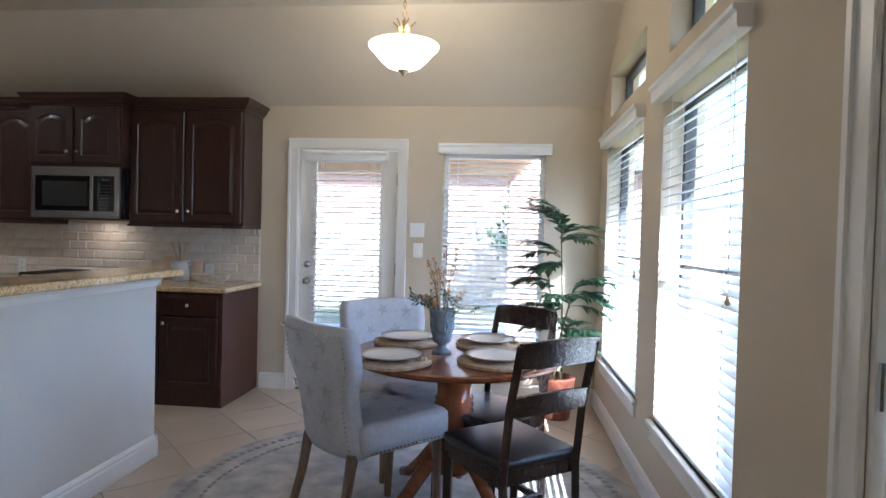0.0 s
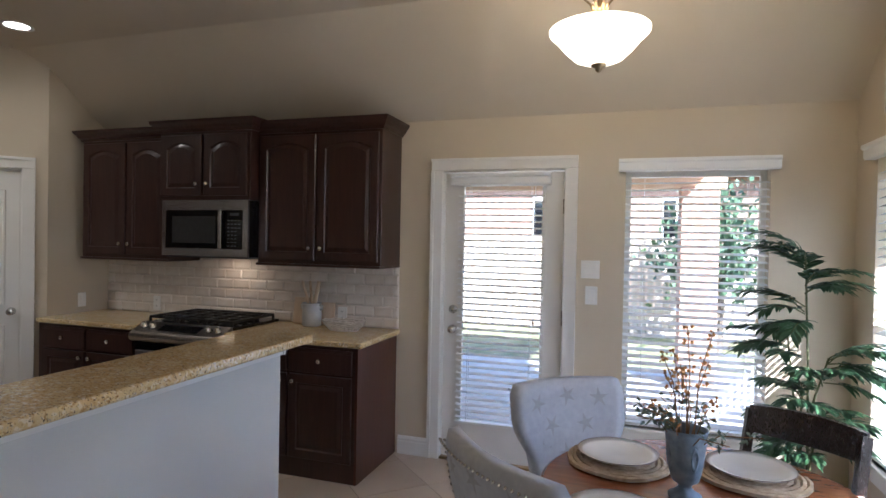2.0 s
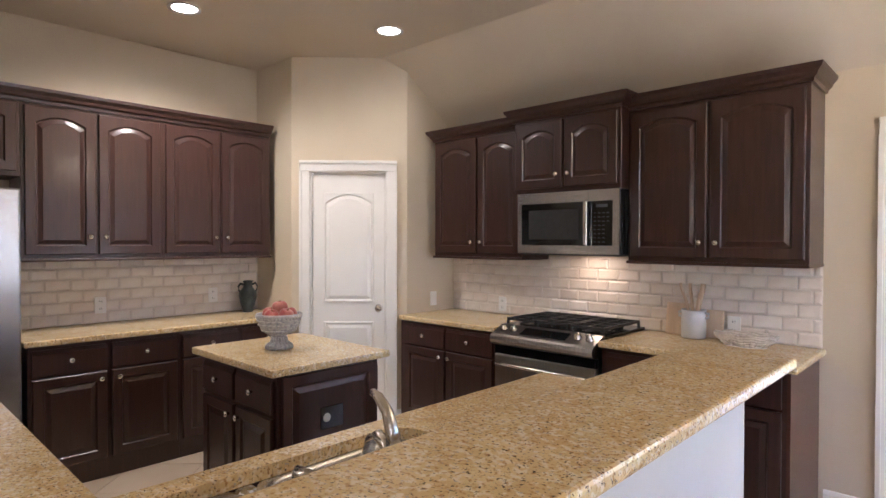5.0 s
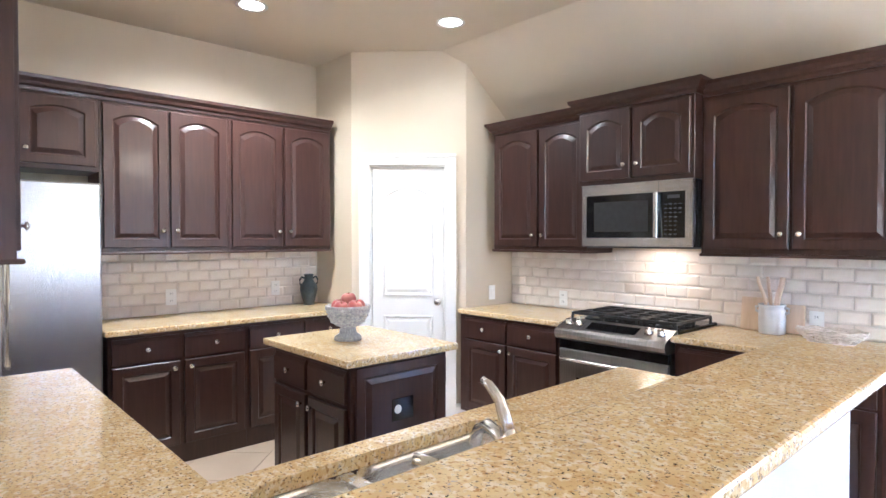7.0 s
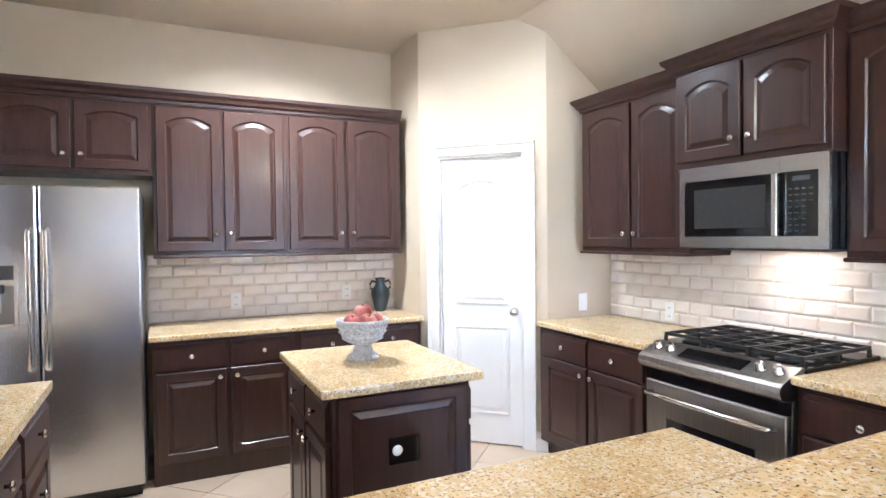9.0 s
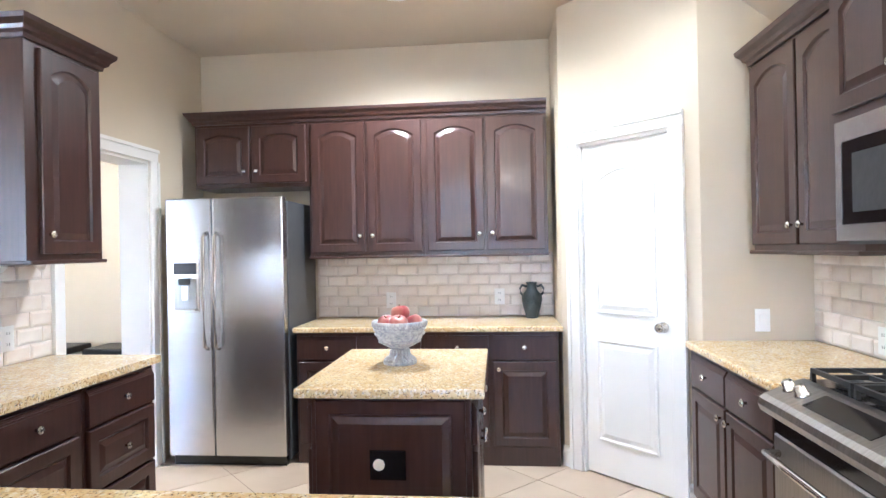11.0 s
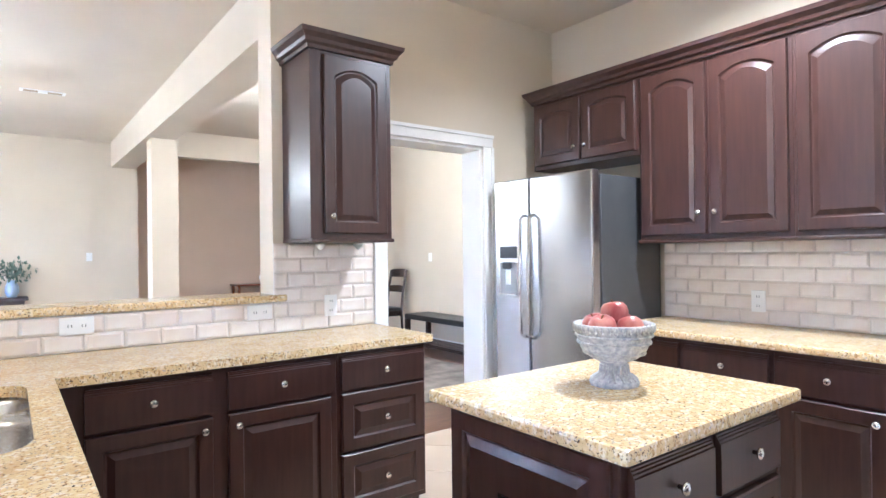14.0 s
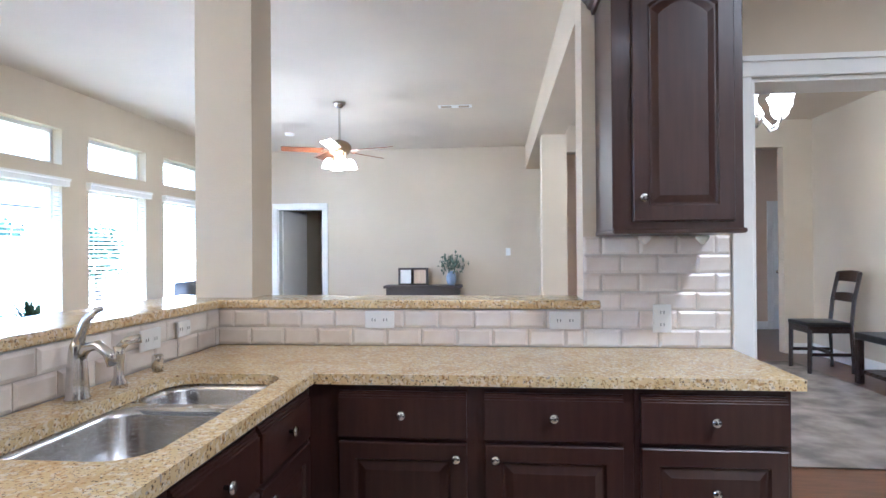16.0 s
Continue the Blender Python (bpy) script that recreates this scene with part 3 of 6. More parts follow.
def upper(label, x, y, rz, w, z0, z1, depth, doors, arch=0.045, left=True, right=True, foot=True, knob_z=0.085):
    """A wall cabinet: local x from 0 to w, its face at y 0; doors is a list of (x0, x1, knob side)."""
    c = thing("wall_cabinet", label, "cabinet", x, y, 0, rz, "kitchen wall cabinets")
    part("body", B((0, w, 0, depth, z0, z1), bevel=0.002), ESPRESSO, c)
    for a, b, side in doors:
        h = z1 - z0 - 0.07
        kx = (b - a) / 2 - 0.035
        cabinet_front(c, "door", (a + b) / 2, z0 + 0.03, b - a, h, 0, arch, (kx if side > 0 else -kx, knob_z))
    crown(c, 0, w, depth, z1 - 0.02, left, right)
    if foot:
        part("light_rail", B((-0.004, w + 0.004, -0.024, depth, z0 - 0.014, z0 + 0.004), bevel=0.005), ESPRESSO, c)
    return c


def base(label, x, y, rz, w, depth, fronts, z1=0.87, end_left=None, end_right=None, toe=True, well=None):
    """A base cabinet: local x from 0 to w, face at y 0; fronts is a list of (x0, x1, kind, knob side)."""
    c = thing("base_cabinet", label, "cabinet", x, y, 0, rz, "kitchen base cabinets")
    zb = 0.10 if toe else 0.0
    if well:
        p, q, f, g = well
        bodies = B((0, p, 0, depth, zb, z1), (q, w, 0, depth, zb, z1), (p, q, 0, f, zb, z1), (p, q, g, depth, zb, z1), (p, q, f, g, zb, zb + 0.02))
    else:
        bodies = B((0, w, 0, depth, zb, z1), bevel=0.002)
    part("body", bodies, ESPRESSO, c)
    if toe:
        part("toe_kick", B((0.0, w, 0.06, depth, 0.0, 0.10)), ESPRESSO, c)
    for a, b, kind, side in fronts:
        cx, fw = (a + b) / 2, b - a
        if kind == "stack":
            for z0, hh in ((0.13, 0.265), (0.41, 0.265), (0.655, 0.155)):
                cabinet_front(c, "drawer", cx, z0 + (0.035 if z0 > 0.6 else 0.0), fw, hh, 0, 0, (0, hh / 2))
        else:
            cabinet_front(c, "drawer", cx, 0.69, fw, 0.155, 0, 0, (0, 0.080))
            kx = fw / 2 - 0.035
            cabinet_front(c, "door", cx, 0.13, fw, 0.545, 0, 0, (kx if side > 0 else -kx, 0.50))
    if end_right:
        part("end_panel", B((w, w + 0.016, 0.0, depth, 0, z1)), end_right, c, "reddish stained end panel")
    if end_left:
        part("end_panel", B((-0.016, 0, 0.0, depth, 0, z1)), end_left, c)
    return c


def pair(a, m, b):
    return [(a + 0.02, m - 0.01, 1), (m + 0.01, b - 0.02, -1)]


# north wall
upper("espresso double-door wall cabinet with arched panels", -4.38, 4.15, 0, 0.88, 1.37, 2.32, 0.34, pair(0, 0.46, 0.88), right=False)
upper("short espresso wall cabinet above the microwave", -3.50, 4.05, 0, 0.80, 1.82, 2.335, 0.44, pair(0, 0.40, 0.80), foot=False)
upper("espresso double-door wall cabinet beside the patio door", -2.70, 4.15, 0, 0.97, 1.37, 2.32, 0.34, pair(0, 0.48, 0.97), left=False)
base("espresso base cabinet with two drawers and two doors", PNX + 0.003, 3.86, 0, -3.51 - PNX - 0.003, 0.63, [(0.06, 0.485, "dd", 1), (0.505, 0.94, "dd", -1)])
base("espresso base cabinet with a reddish end panel", -2.72, 3.86, 0, 0.96, 0.63, [(0.03, 0.47, "dd", 1), (0.49, 0.94, "dd", -1)], end_right=MAHOG, toe=False)
# west wall
upper("short espresso wall cabinet above the refrigerator", -5.355, 0.68, 90, 0.85, 1.88, 2.36, 0.325, pair(0, 0.425, 0.85), arch=0.03, right=False, foot=False)
for y0, ym, y1 in ((1.53, 1.945, 2.36), (2.36, 2.785, 3.21)):
    upper("tall espresso double-door wall cabinet with arched panels", -5.355, y0, 90, y1 - y0, 1.37, 2.36, 0.325, pair(0, ym - y0, y1 - y0), left=False, right=False, knob_z=0.115)
base("espresso base cabinet beside the refrigerator", -5.09, 1.51, 90, 0.86, 0.59, [(0.02, 0.41, "dd", 1), (0.44, 0.84, "dd", -1)], toe=False)
base("espresso base cabinet beside the pantry", -5.09, 2.37, 90, 0.87, 0.59, [(0.02, 0.42, "dd", 1), (0.45, 0.85, "dd", -1)], toe=False)
# south leg and peninsula
upper("narrow espresso wall cabinet on the short wall", -3.555, 0.92, 180, 0.46, 1.39, 2.34, 0.35, [(0.07, 0.425, -1)])
base("espresso three-drawer base cabinet at the doorway", -3.575, 1.135, 180, 0.49, 0.565, [(0.02, 0.475, "stack", 0)])
base("espresso base cabinet with drawer and door", -2.485, 1.135, 180, 1.09, 0.565, [(0.11, 0.545, "dd", 1), (0.605, 1.055, "dd", -1)])
base("espresso sink base cabinet under the bar", -2.48, 2.90, -90, 1.762, 0.58, [(0.03, 0.44, "dd", 1), (0.46, 0.87, "dd", -1), (0.92, 1.32, "dd", 1), (1.34, 1.74, "dd", -1)], well=(0.86, 1.745, 0.03, 0.47))


# ---- worktops ----
def slab(name, outline, z, label, thick=0.036, hole=None, parts=()):
    bm = bmesh.new()
    vs = [bm.verts.new((x, y, z - thick)) for x, y in outline]
    f = bm.faces.new(vs)
    r = bmesh.ops.extrude_face_region(bm, geom=[f])
    for v in [g for g in r["geom"] if isinstance(g, bmesh.types.BMVert)]:
        v.co.z = z
    bmesh.ops.recalc_face_normals(bm, faces=bm.faces[:])
    bmesh.ops.bevel(bm, geom=bm.edges[:], offset=0.009, segments=2, affect="EDGES", profile=0.5)
    ob = part(name, bm, GRANITE)
    return tagged(ob, label, "countertop")


slab("countertop", [(PNX + 0.002, 3.83), (-3.505, 3.83), (-3.505, N - 0.012), (PNX + 0.002, N - 0.012)], CT, "speckled tan granite worktop between pantry and range")
slab("countertop", [(-2.735, 3.83), (-1.71, 3.83), (-1.71, N - 0.012), (-2.735, N - 0.012)], CT, "speckled tan granite worktop beside the patio door")
slab("countertop", [(W + 0.012, 1.49), (-5.06, 1.49), (-5.06, 3.268), (W + 0.012, 3.268)], CT, "speckled tan granite worktop under the west cabinets")
SX0, SX1, SY0, SY1 = -2.43, -2.035, 1.18, 2.0


def round_rect(x0, x1, y0, y1, r, n=6):
    pts = []
    for cx, cy, a0 in ((x1 - r, y1 - r, 0), (x0 + r, y1 - r, 90), (x0 + r, y0 + r, 180), (x1 - r, y0 + r, 270)):
        for i in range(n + 1):
            a = radians(a0 + 90 * i / n)
            pts.append((cx + r * math.cos(a), cy + r * math.sin(a)))
    return pts


def sink_top():
    """L-shaped worktop with the sink's opening cut through it."""
    bm = bmesh.new()
    z0, z1 = CT - 0.036, CT
    hole = round_rect(SX0, SX1, SY0, SY1, 0.10)
    n = len(hole)
    outer = []
    X0, X1, Y0, Y1 = -2.51, -1.884, 1.162, 2.93
    cx, cy = (SX0 + SX1) / 2, (SY0 + SY1) / 2
    for x, y in hole:
        dx, dy = x - cx, y - cy
        k = min(((X1 if dx > 0 else X0) - cx) / dx if abs(dx) > 1e-6 else 9e9, ((Y1 if dy > 0 else Y0) - cy) / dy if abs(dy) > 1e-6 else 9e9)
        outer.append((cx + dx * k, cy + dy * k))
    for z, up in ((z1, True), (z0, False)):
        hv = [bm.verts.new((x, y, z)) for x, y in hole]
        ov = [bm.verts.new((x, y, z)) for x, y in outer]
        for i in range(n):
            bm.faces.new((hv[i], ov[i], ov[(i + 1) % n], hv[(i + 1) % n]) if up else (hv[(i + 1) % n], ov[(i + 1) % n], ov[i], hv[i]))
        corners = []
        for c in ((X0, Y0), (X1, Y0), (X1, Y1), (X0, Y1)):
            j = min(range(n), key=lambda i: (outer[i][0] - c[0]) ** 2 + (outer[i][1] - c[1]) ** 2)
            a, b = j, None
            best = None
            for i in range(n):
                p, q = outer[i], outer[(i + 1) % n]
                on = lambda P: (abs(P[0] - c[0]) < 1e-6, abs(P[1] - c[1]) < 1e-6)
                if on(p) != on(q) and (on(p)[0] and on(q)[1] or on(p)[1] and on(q)[0]):
                    best = i
            if best is not None:
                cv = bm.verts.new((*c, z))
                bm.faces.new((ov[best], cv, ov[(best + 1) % n]) if up else (ov[(best + 1) % n], cv, ov[best]))
        if up:
            top = hv
        else:
            bot = hv
    for i in range(n):
        bm.faces.new((top[i], top[(i + 1) % n], bot[(i + 1) % n], bot[i]))
    for b in ((X0, X1, Y0, Y0, 0), (X0, X1, Y1, Y1, 1)):
        bm.faces.new([bm.verts.new(p) for p in ((b[0], b[2], z0), (b[1], b[2], z0), (b[1], b[2], z1), (b[0], b[2], z1))])
    for x in (X0, X1):
        bm.faces.new([bm.verts.new(p) for p in ((x, Y0, z0), (x, Y1, z0), (x, Y1, z1), (x, Y0, z1))])
    bmesh.ops.create_cube(bm, size=1, matrix=Matrix.LocRotScale(((-4.10 + X1) / 2, (S + 0.004 + 1.162) / 2, (z0 + z1) / 2), None, (X1 + 4.10, 1.162 - S - 0.004, z1 - z0)))
    bmesh.ops.remove_doubles(bm, verts=bm.verts[:], dist=0.0005)
    return bm


tagged(part("countertop", sink_top(), GRANITE), "L-shaped speckled tan granite worktop holding the sink", "countertop")
bar = slab("bar_top", [(-3.57, 0.28), (-1.53, 0.28), (-1.53, 2.96), (-1.89, 2.96), (-1.89, 0.585), (-3.57, 0.585)], BARZ, "raised L-shaped speckled granite bar top on the half walls", 0.038)
trim = tagged(part("trim", sweep([(0, 0), (0.012, 0), (0.02, 0.03), (0.035, 0.045), (0.04, 0.06), (0, 0.06)], (-1.68, 0.2, 1.006), (-1.68, 2.92, 1.006), (1, 0, 0)), TRIM), "white crown trim under the bar top", "trim", kind="structure")
trim = tagged(part("trim", sweep([(0, 0), (0.012, 0), (0.02, 0.03), (0.035, 0.045), (0.04, 0.06), (0, 0.06)], (-1.87, 2.92, 1.006), (-1.66, 2.92, 1.006), (0, 1, 0)), TRIM), "white crown trim at the end of the half wall", "trim", kind="structure")


# ---- sink and taps ----
def basin(x0, x1, y0, y1, depth):
    bm = bmesh.new()
    rings = []
    for inset, z in ((-0.012, CT - 0.037), (0.0, CT - 0.037), (0.006, CT - 0.06), (0.014, CT - depth + 0.03), (0.045, CT - depth)):
        rings.append([bm.verts.new((x, y, z)) for x, y in round_rect(x0 + inset, x1 - inset, y0 + inset, y1 - inset, 0.085, 5)])
    n = len(rings[0])
    for a, b in zip(rings, rings[1:]):
        for i in range(n):
            bm.faces.new((a[i], a[(i + 1) % n], b[(i + 1) % n], b[i]))
    bm.faces.new(rings[-1])
    return bm


sink = thing("sink", "double stainless undermount sink set in the granite", "sink")
part("large_basin", basin(SX0 - 0.004, SX1 + 0.004, 1.485, SY1 + 0.004, 0.23), STEEL, sink, "", True)
part("small_basin", basin(SX0 - 0.004, SX1 + 0.004, SY0 - 0.004, 1.44, 0.18), STEEL, sink, "", True)
part("divider", B((SX0 - 0.004, SX1 + 0.004, 1.435, 1.49, CT - 0.11, CT - 0.0355), bevel=0.008), STEEL, sink)
for y in (1.32, 1.73):
    part("drain", lathe([(0.045, 0), (0.04, 0.004), (0.02, 0.001)], 16, None, (-2.25, y, CT - (0.228 if y > 1.6 else 0.178))), NICKEL, sink, "", True)
faucet = thing("faucet", "brushed nickel single-lever kitchen faucet", "faucet", -1.96, 1.555, CT)
part("body", lathe([(0.033, 0), (0.033, 0.008), (0.030, 0.014), (0.029, 0.05), (0.025, 0.11), (0.021, 0.15), (0.012, 0.172), (0.004, 0.176)], 18), NICKEL, faucet, "", True)
part("spout", tube([(0, 0, 0.11), (-0.035, 0.008, 0.15), (-0.075, 0.017, 0.158), (-0.11, 0.025, 0.138), (-0.125, 0.028, 0.105)], 0.015, 12, None, 0.9), NICKEL, faucet, "", True)
part("lever", tube([(0, 0, 0.14), (-0.010, 0.0, 0.185), (-0.026, 0.0, 0.225), (-0.055, 0.0, 0.252), (-0.075, 0.0, 0.258)], 0.017, 10, None, 0.5), NICKEL, faucet, "", True)
spray = thing("side_sprayer", "brushed nickel side sprayer beside the faucet", "sprayer", -1.965, 1.385, CT)
part("base", lathe([(0.026, 0), (0.022, 0.012), (0.015, 0.03), (0.014, 0.06), (0.018, 0.10), (0.016, 0.125)], 14), NICKEL, spray, "", True)
part("head", tube([(0, 0, 0.115), (-0.02, -0.01, 0.14), (-0.055, -0.03, 0.145)], 0.014, 10), NICKEL, spray, "", True)
tagged(part("soap_dispenser", lathe([(0.019, 0), (0.019, 0.055), (0.017, 0.06), (0.006, 0.062)], 16, None, (-1.955, 1.165, CT)), NICKEL, None, "", True), "short brushed nickel cylinder on the worktop", "soap dispenser")

# ---- refrigerator ----
fr = thing("refrigerator", "side-by-side stainless refrigerator with a dark grey case", "refrigerator", -4.99, 0.655, 0, 90)
part("case", B((0, 0.815, 0.075, 0.66, 0.03, 1.755), bevel=0.004), GREY, fr, "dark grey case")
part("freezer_door", B((0.003, 0.323, 0, 0.07, 0.07, 1.78), bevel=0.012, seg=2), STEEL, fr)
part("fridge_door", B((0.329, 0.812, 0, 0.07, 0.07, 1.78), bevel=0.012, seg=2), STEEL, fr)
for hx in (0.288, 0.364):
    part("handle", tube([(hx, -0.005, 0.78), (hx, -0.045, 0.80), (hx, -0.058, 1.15), (hx, -0.045, 1.52), (hx, -0.005, 1.545)], 0.013, 10), NICKEL, fr, "", True)
disp = part("dispenser", B((0.045, 0.235, -0.006, 0.01, 1.02, 1.365), bevel=0.003), NICKEL, fr, "grey water and ice dispenser")
part("recess", B((0.062, 0.218, -0.009, 0.0, 1.04, 1.245)), RSTEEL, disp, "grey recessed alcove")
part("spout", B((0.10, 0.18, -0.03, -0.008, 1.205, 1.25), bevel=0.006), GREY, disp)
part("control_strip", B((0.062, 0.218, -0.009, 0.0, 1.275, 1.35)), GREY, disp)
part("tray", B((0.062, 0.218, -0.03, 0.0, 1.03, 1.045), bevel=0.003), NICKEL, disp)
part("paddle", B((0.115, 0.165, -0.014, -0.002, 1.10, 1.20), bevel=0.003), STEEL, disp)
part("badge", lathe([(0.014, 0), (0.014, 0.002)], 16, None, (0.75, 0.0, 1.70), KNOB_M), NICKEL, fr)
part("kick_grille", B((0.02, 0.795, 0.04, 0.09, 0.0, 0.065)), BLACK, fr)

# ---- range and microwave ----
rg = thing("range", "stainless slide-in gas range with cast-iron grates", "range", -3.12, 3.825, 0)
part("body", B((-0.378, 0.378, 0.035, 0.67, 0.02, 0.895)), GREY, rg)
part("oven_door", B((-0.375, 0.375, 0, 0.035, 0.20, 0.735), bevel=0.006), RSTEEL, rg)
part("oven_window", B((-0.24, 0.24, -0.003, 0.0, 0.30, 0.56), bevel=0.001), BLACK, rg, "dark oven window")
part("oven_handle", tube([(-0.33, -0.002, 0.675), (-0.325, -0.05, 0.68), (-0.15, -0.062, 0.682), (0.15, -0.062, 0.682), (0.325, -0.05, 0.68), (0.33, -0.002, 0.675)], 0.013, 10), NICKEL, rg, "", True)
part("storage_drawer", B((-0.375, 0.375, 0.004, 0.035, 0.05, 0.185), bevel=0.006), STEEL, rg)
bm = bmesh.new()
prof = [(0.06, 0.795), (-0.018, 0.800), (-0.040, 0.815), (-0.050, 0.838), (-0.044, 0.860), (-0.026, 0.874), (0.085, 0.921), (0.11, 0.926), (0.11, 0.795)]
a = [bm.verts.new((-0.38, y, z)) for y, z in prof]
b = [bm.verts.new((0.38, y, z)) for y, z in prof]
for i in range(len(prof)):
    bm.faces.new((a[i], a[(i + 1) % len(prof)], b[(i + 1) % len(prof)], b[i]))
bm.faces.new(a[::-1])
bm.faces.new(b)
bmesh.ops.recalc_face_normals(bm, faces=bm.faces[:])
part("control_panel", bm, RSTEEL, rg)
part("vent_slot", B((-0.375, 0.375, 0.004, 0.035, 0.738, 0.795)), BLACK, rg, "black vent gap above the oven door")
tiltm = Vector((0, -0.39, 0.92)).to_track_quat("Z", "Y").to_matrix()
for kx in (-0.32, -0.24, 0.24, 0.32):
    part("burner_knob", lathe([(0.026, 0), (0.026, 0.006), (0.021, 0.010), (0.019, 0.032), (0.014, 0.036)], 16, None, (kx, 0.035, 0.8997), tiltm), NICKEL, rg, "", True)
bm = B((-0.17, 0.17, -0.040, 0.040, 0, 0.003))
ob = part("display", bm, BLACK, rg, "black touch display")
ob.matrix_local = Matrix.Translation((0, 0.035, 0.8997)) @ tiltm.to_4x4()
part("cooktop", B((-0.385, 0.385, 0.112, 0.655, 0.895, 0.922), bevel=0.004), BLACK, rg)
for gx in (-0.25, 0, 0.25):
    bars = [(gx - 0.115, gx + 0.115, y - 0.006, y + 0.006, 0.950, 0.966) for y in (0.13, 0.25, 0.37, 0.49, 0.61)]
    bars += [(x - 0.006, x + 0.006, 0.13, 0.61, 0.950, 0.966) for x in (gx - 0.11, gx, gx + 0.11)]
    bars += [(x - 0.007, x + 0.007, y - 0.007, y + 0.007, 0.922, 0.95) for x in (gx - 0.11, gx + 0.11) for y in (0.13, 0.37, 0.61)]
    part("grate", B(*bars), IRON, rg, "black cast-iron grate")
for gx, gy in ((-0.25, 0.2), (-0.25, 0.5), (0, 0.35), (0.25, 0.2), (0.25, 0.5)):
    part("burner", lathe([(0.05, 0.922), (0.05, 0.932), (0.034, 0.936), (0.034, 0.944), (0.01, 0.946)], 16, None, (gx, gy, 0)), IRON, rg, "", True)

mw = thing("microwave", "stainless over-the-range microwave with black glass door", "microwave", -3.08, 4.03, 1.41)
part("case", B((-0.378, 0.378, 0.02, 0.45, 0, 0.405)), BLACK, mw)
part("front_frame", B((-0.378, 0.168, 0, 0.02, 0.335, 0.405), (0.171, 0.378, 0, 0.02, 0.335, 0.405), (-0.378, 0.168, 0, 0.02, 0.0, 0.055), (0.171, 0.378, 0, 0.02, 0.0, 0.055), (-0.378, -0.345, 0, 0.02, 0.055, 0.335), (0.335, 0.378, 0, 0.02, 0.055, 0.335)), STEEL, mw)
part("door_glass", B((-0.345, 0.168, 0.002, 0.02, 0.055, 0.335)), BLACK, mw, "black glass door")
part("inner_window", B((-0.285, 0.10, 0.0005, 0.002, 0.095, 0.29)), IRON, mw, "dark meshed window")
part("badge", lathe([(0.011, 0), (0.011, 0.0015)], 14, None, (0.03, 0.0, 0.372), KNOB_M), NICKEL, mw)
part("control_panel", B((0.18, 0.335, 0.002, 0.02, 0.055, 0.335)), BLACK, mw)
part("handle", B((0.148, 0.176, -0.035, -0.015, 0.055, 0.335), (0.152, 0.172, -0.016, 0.004, 0.07, 0.09), (0.152, 0.172, -0.016, 0.004, 0.30, 0.32), bevel=0.004), NICKEL, mw)
for i in range(8):
    for j in range(4 if i > 4 else 3):
        part("button", B((0.205 + j * 0.030, 0.222 + j * 0.030, 0.001, 0.003, 0.075 + i * 0.026, 0.081 + i * 0.026)), GREY, mw)
part("clock", B((0.225, 0.30, 0.001, 0.003, 0.295, 0.315)), GREY, mw)
part("vent_bottom", B((-0.36, 0.36, 0.03, 0.42, -0.012, 0.0)), GREY, mw)
ml = new("microwave_lamp", bpy.data.lights.new("microwave_lamp", "AREA"))
ml.data.size, ml.data.energy, ml.data.color = 0.12, 0.12, (1.0, 0.72, 0.45)
ml.matrix_world = look((-3.08, 4.28, 1.39), (-3.08, 4.33, 0.9))

# ---- island ----
il = thing("kitchen_island", "small espresso island with a granite top", "island", -3.83, 2.4525, 0)
part("body", B((-0.375, 0.385, -0.30, 0.30, 0.0, 0.868), bevel=0.003), ESPRESSO, il)
part("base_trim", B((-0.385, 0.395, -0.31, 0.31, 0, 0.10), bevel=0.006), ESPRESSO, il)
top = part("worktop", B((-0.425, 0.43, -0.352, 0.352, 0.868, 0.905), bevel=0.010, seg=2), GRANITE, il, "speckled tan granite top with rounded edges")
p = part("side_panel", panel(0.56, 0.74, 0.05, 0.0, 0.014), ESPRESSO, il)
p.matrix_local = pose(0.386, 0, 0.115, 0, 0, 90)
p = part("side_panel", panel(0.56, 0.74, 0.05, 0.0, 0.014), ESPRESSO, il)
p.matrix_local = pose(-0.376, 0, 0.115, 0, 0, -90)
for rz in (0, 180):
    face = Matrix.Rotation(radians(rz), 4, "Z")
    for cx, sd in ((-0.185, 1), (0.185, -1)):
        for kind, z, h, kn in (("drawer", 0.685, 0.155, (0, 0.078)), ("door", 0.13, 0.53, (sd * 0.135, 0.48))):
            d = part(kind, drawer_front(0.34, h) if h < 0.2 else panel(0.34, h, 0.05, 0), ESPRESSO, il)
            d.matrix_local = face @ pose(cx + (0.005 if rz == 0 else -0.005), -0.302, z)
            knob(d, kn[0], -0.02, kn[1])
ot = part("outlet_plate", B((0.40, 0.405, -0.075, 0.06, 0.565, 0.675), bevel=0.002), BLACK, il, "black outlet plate")
part("white_switch", lathe([(0.022, 0), (0.022, 0.004), (0.016, 0.006)], 12, None, (0.403, -0.04, 0.622), Euler((0, radians(90), 0)).to_matrix()), WHITE, ot)

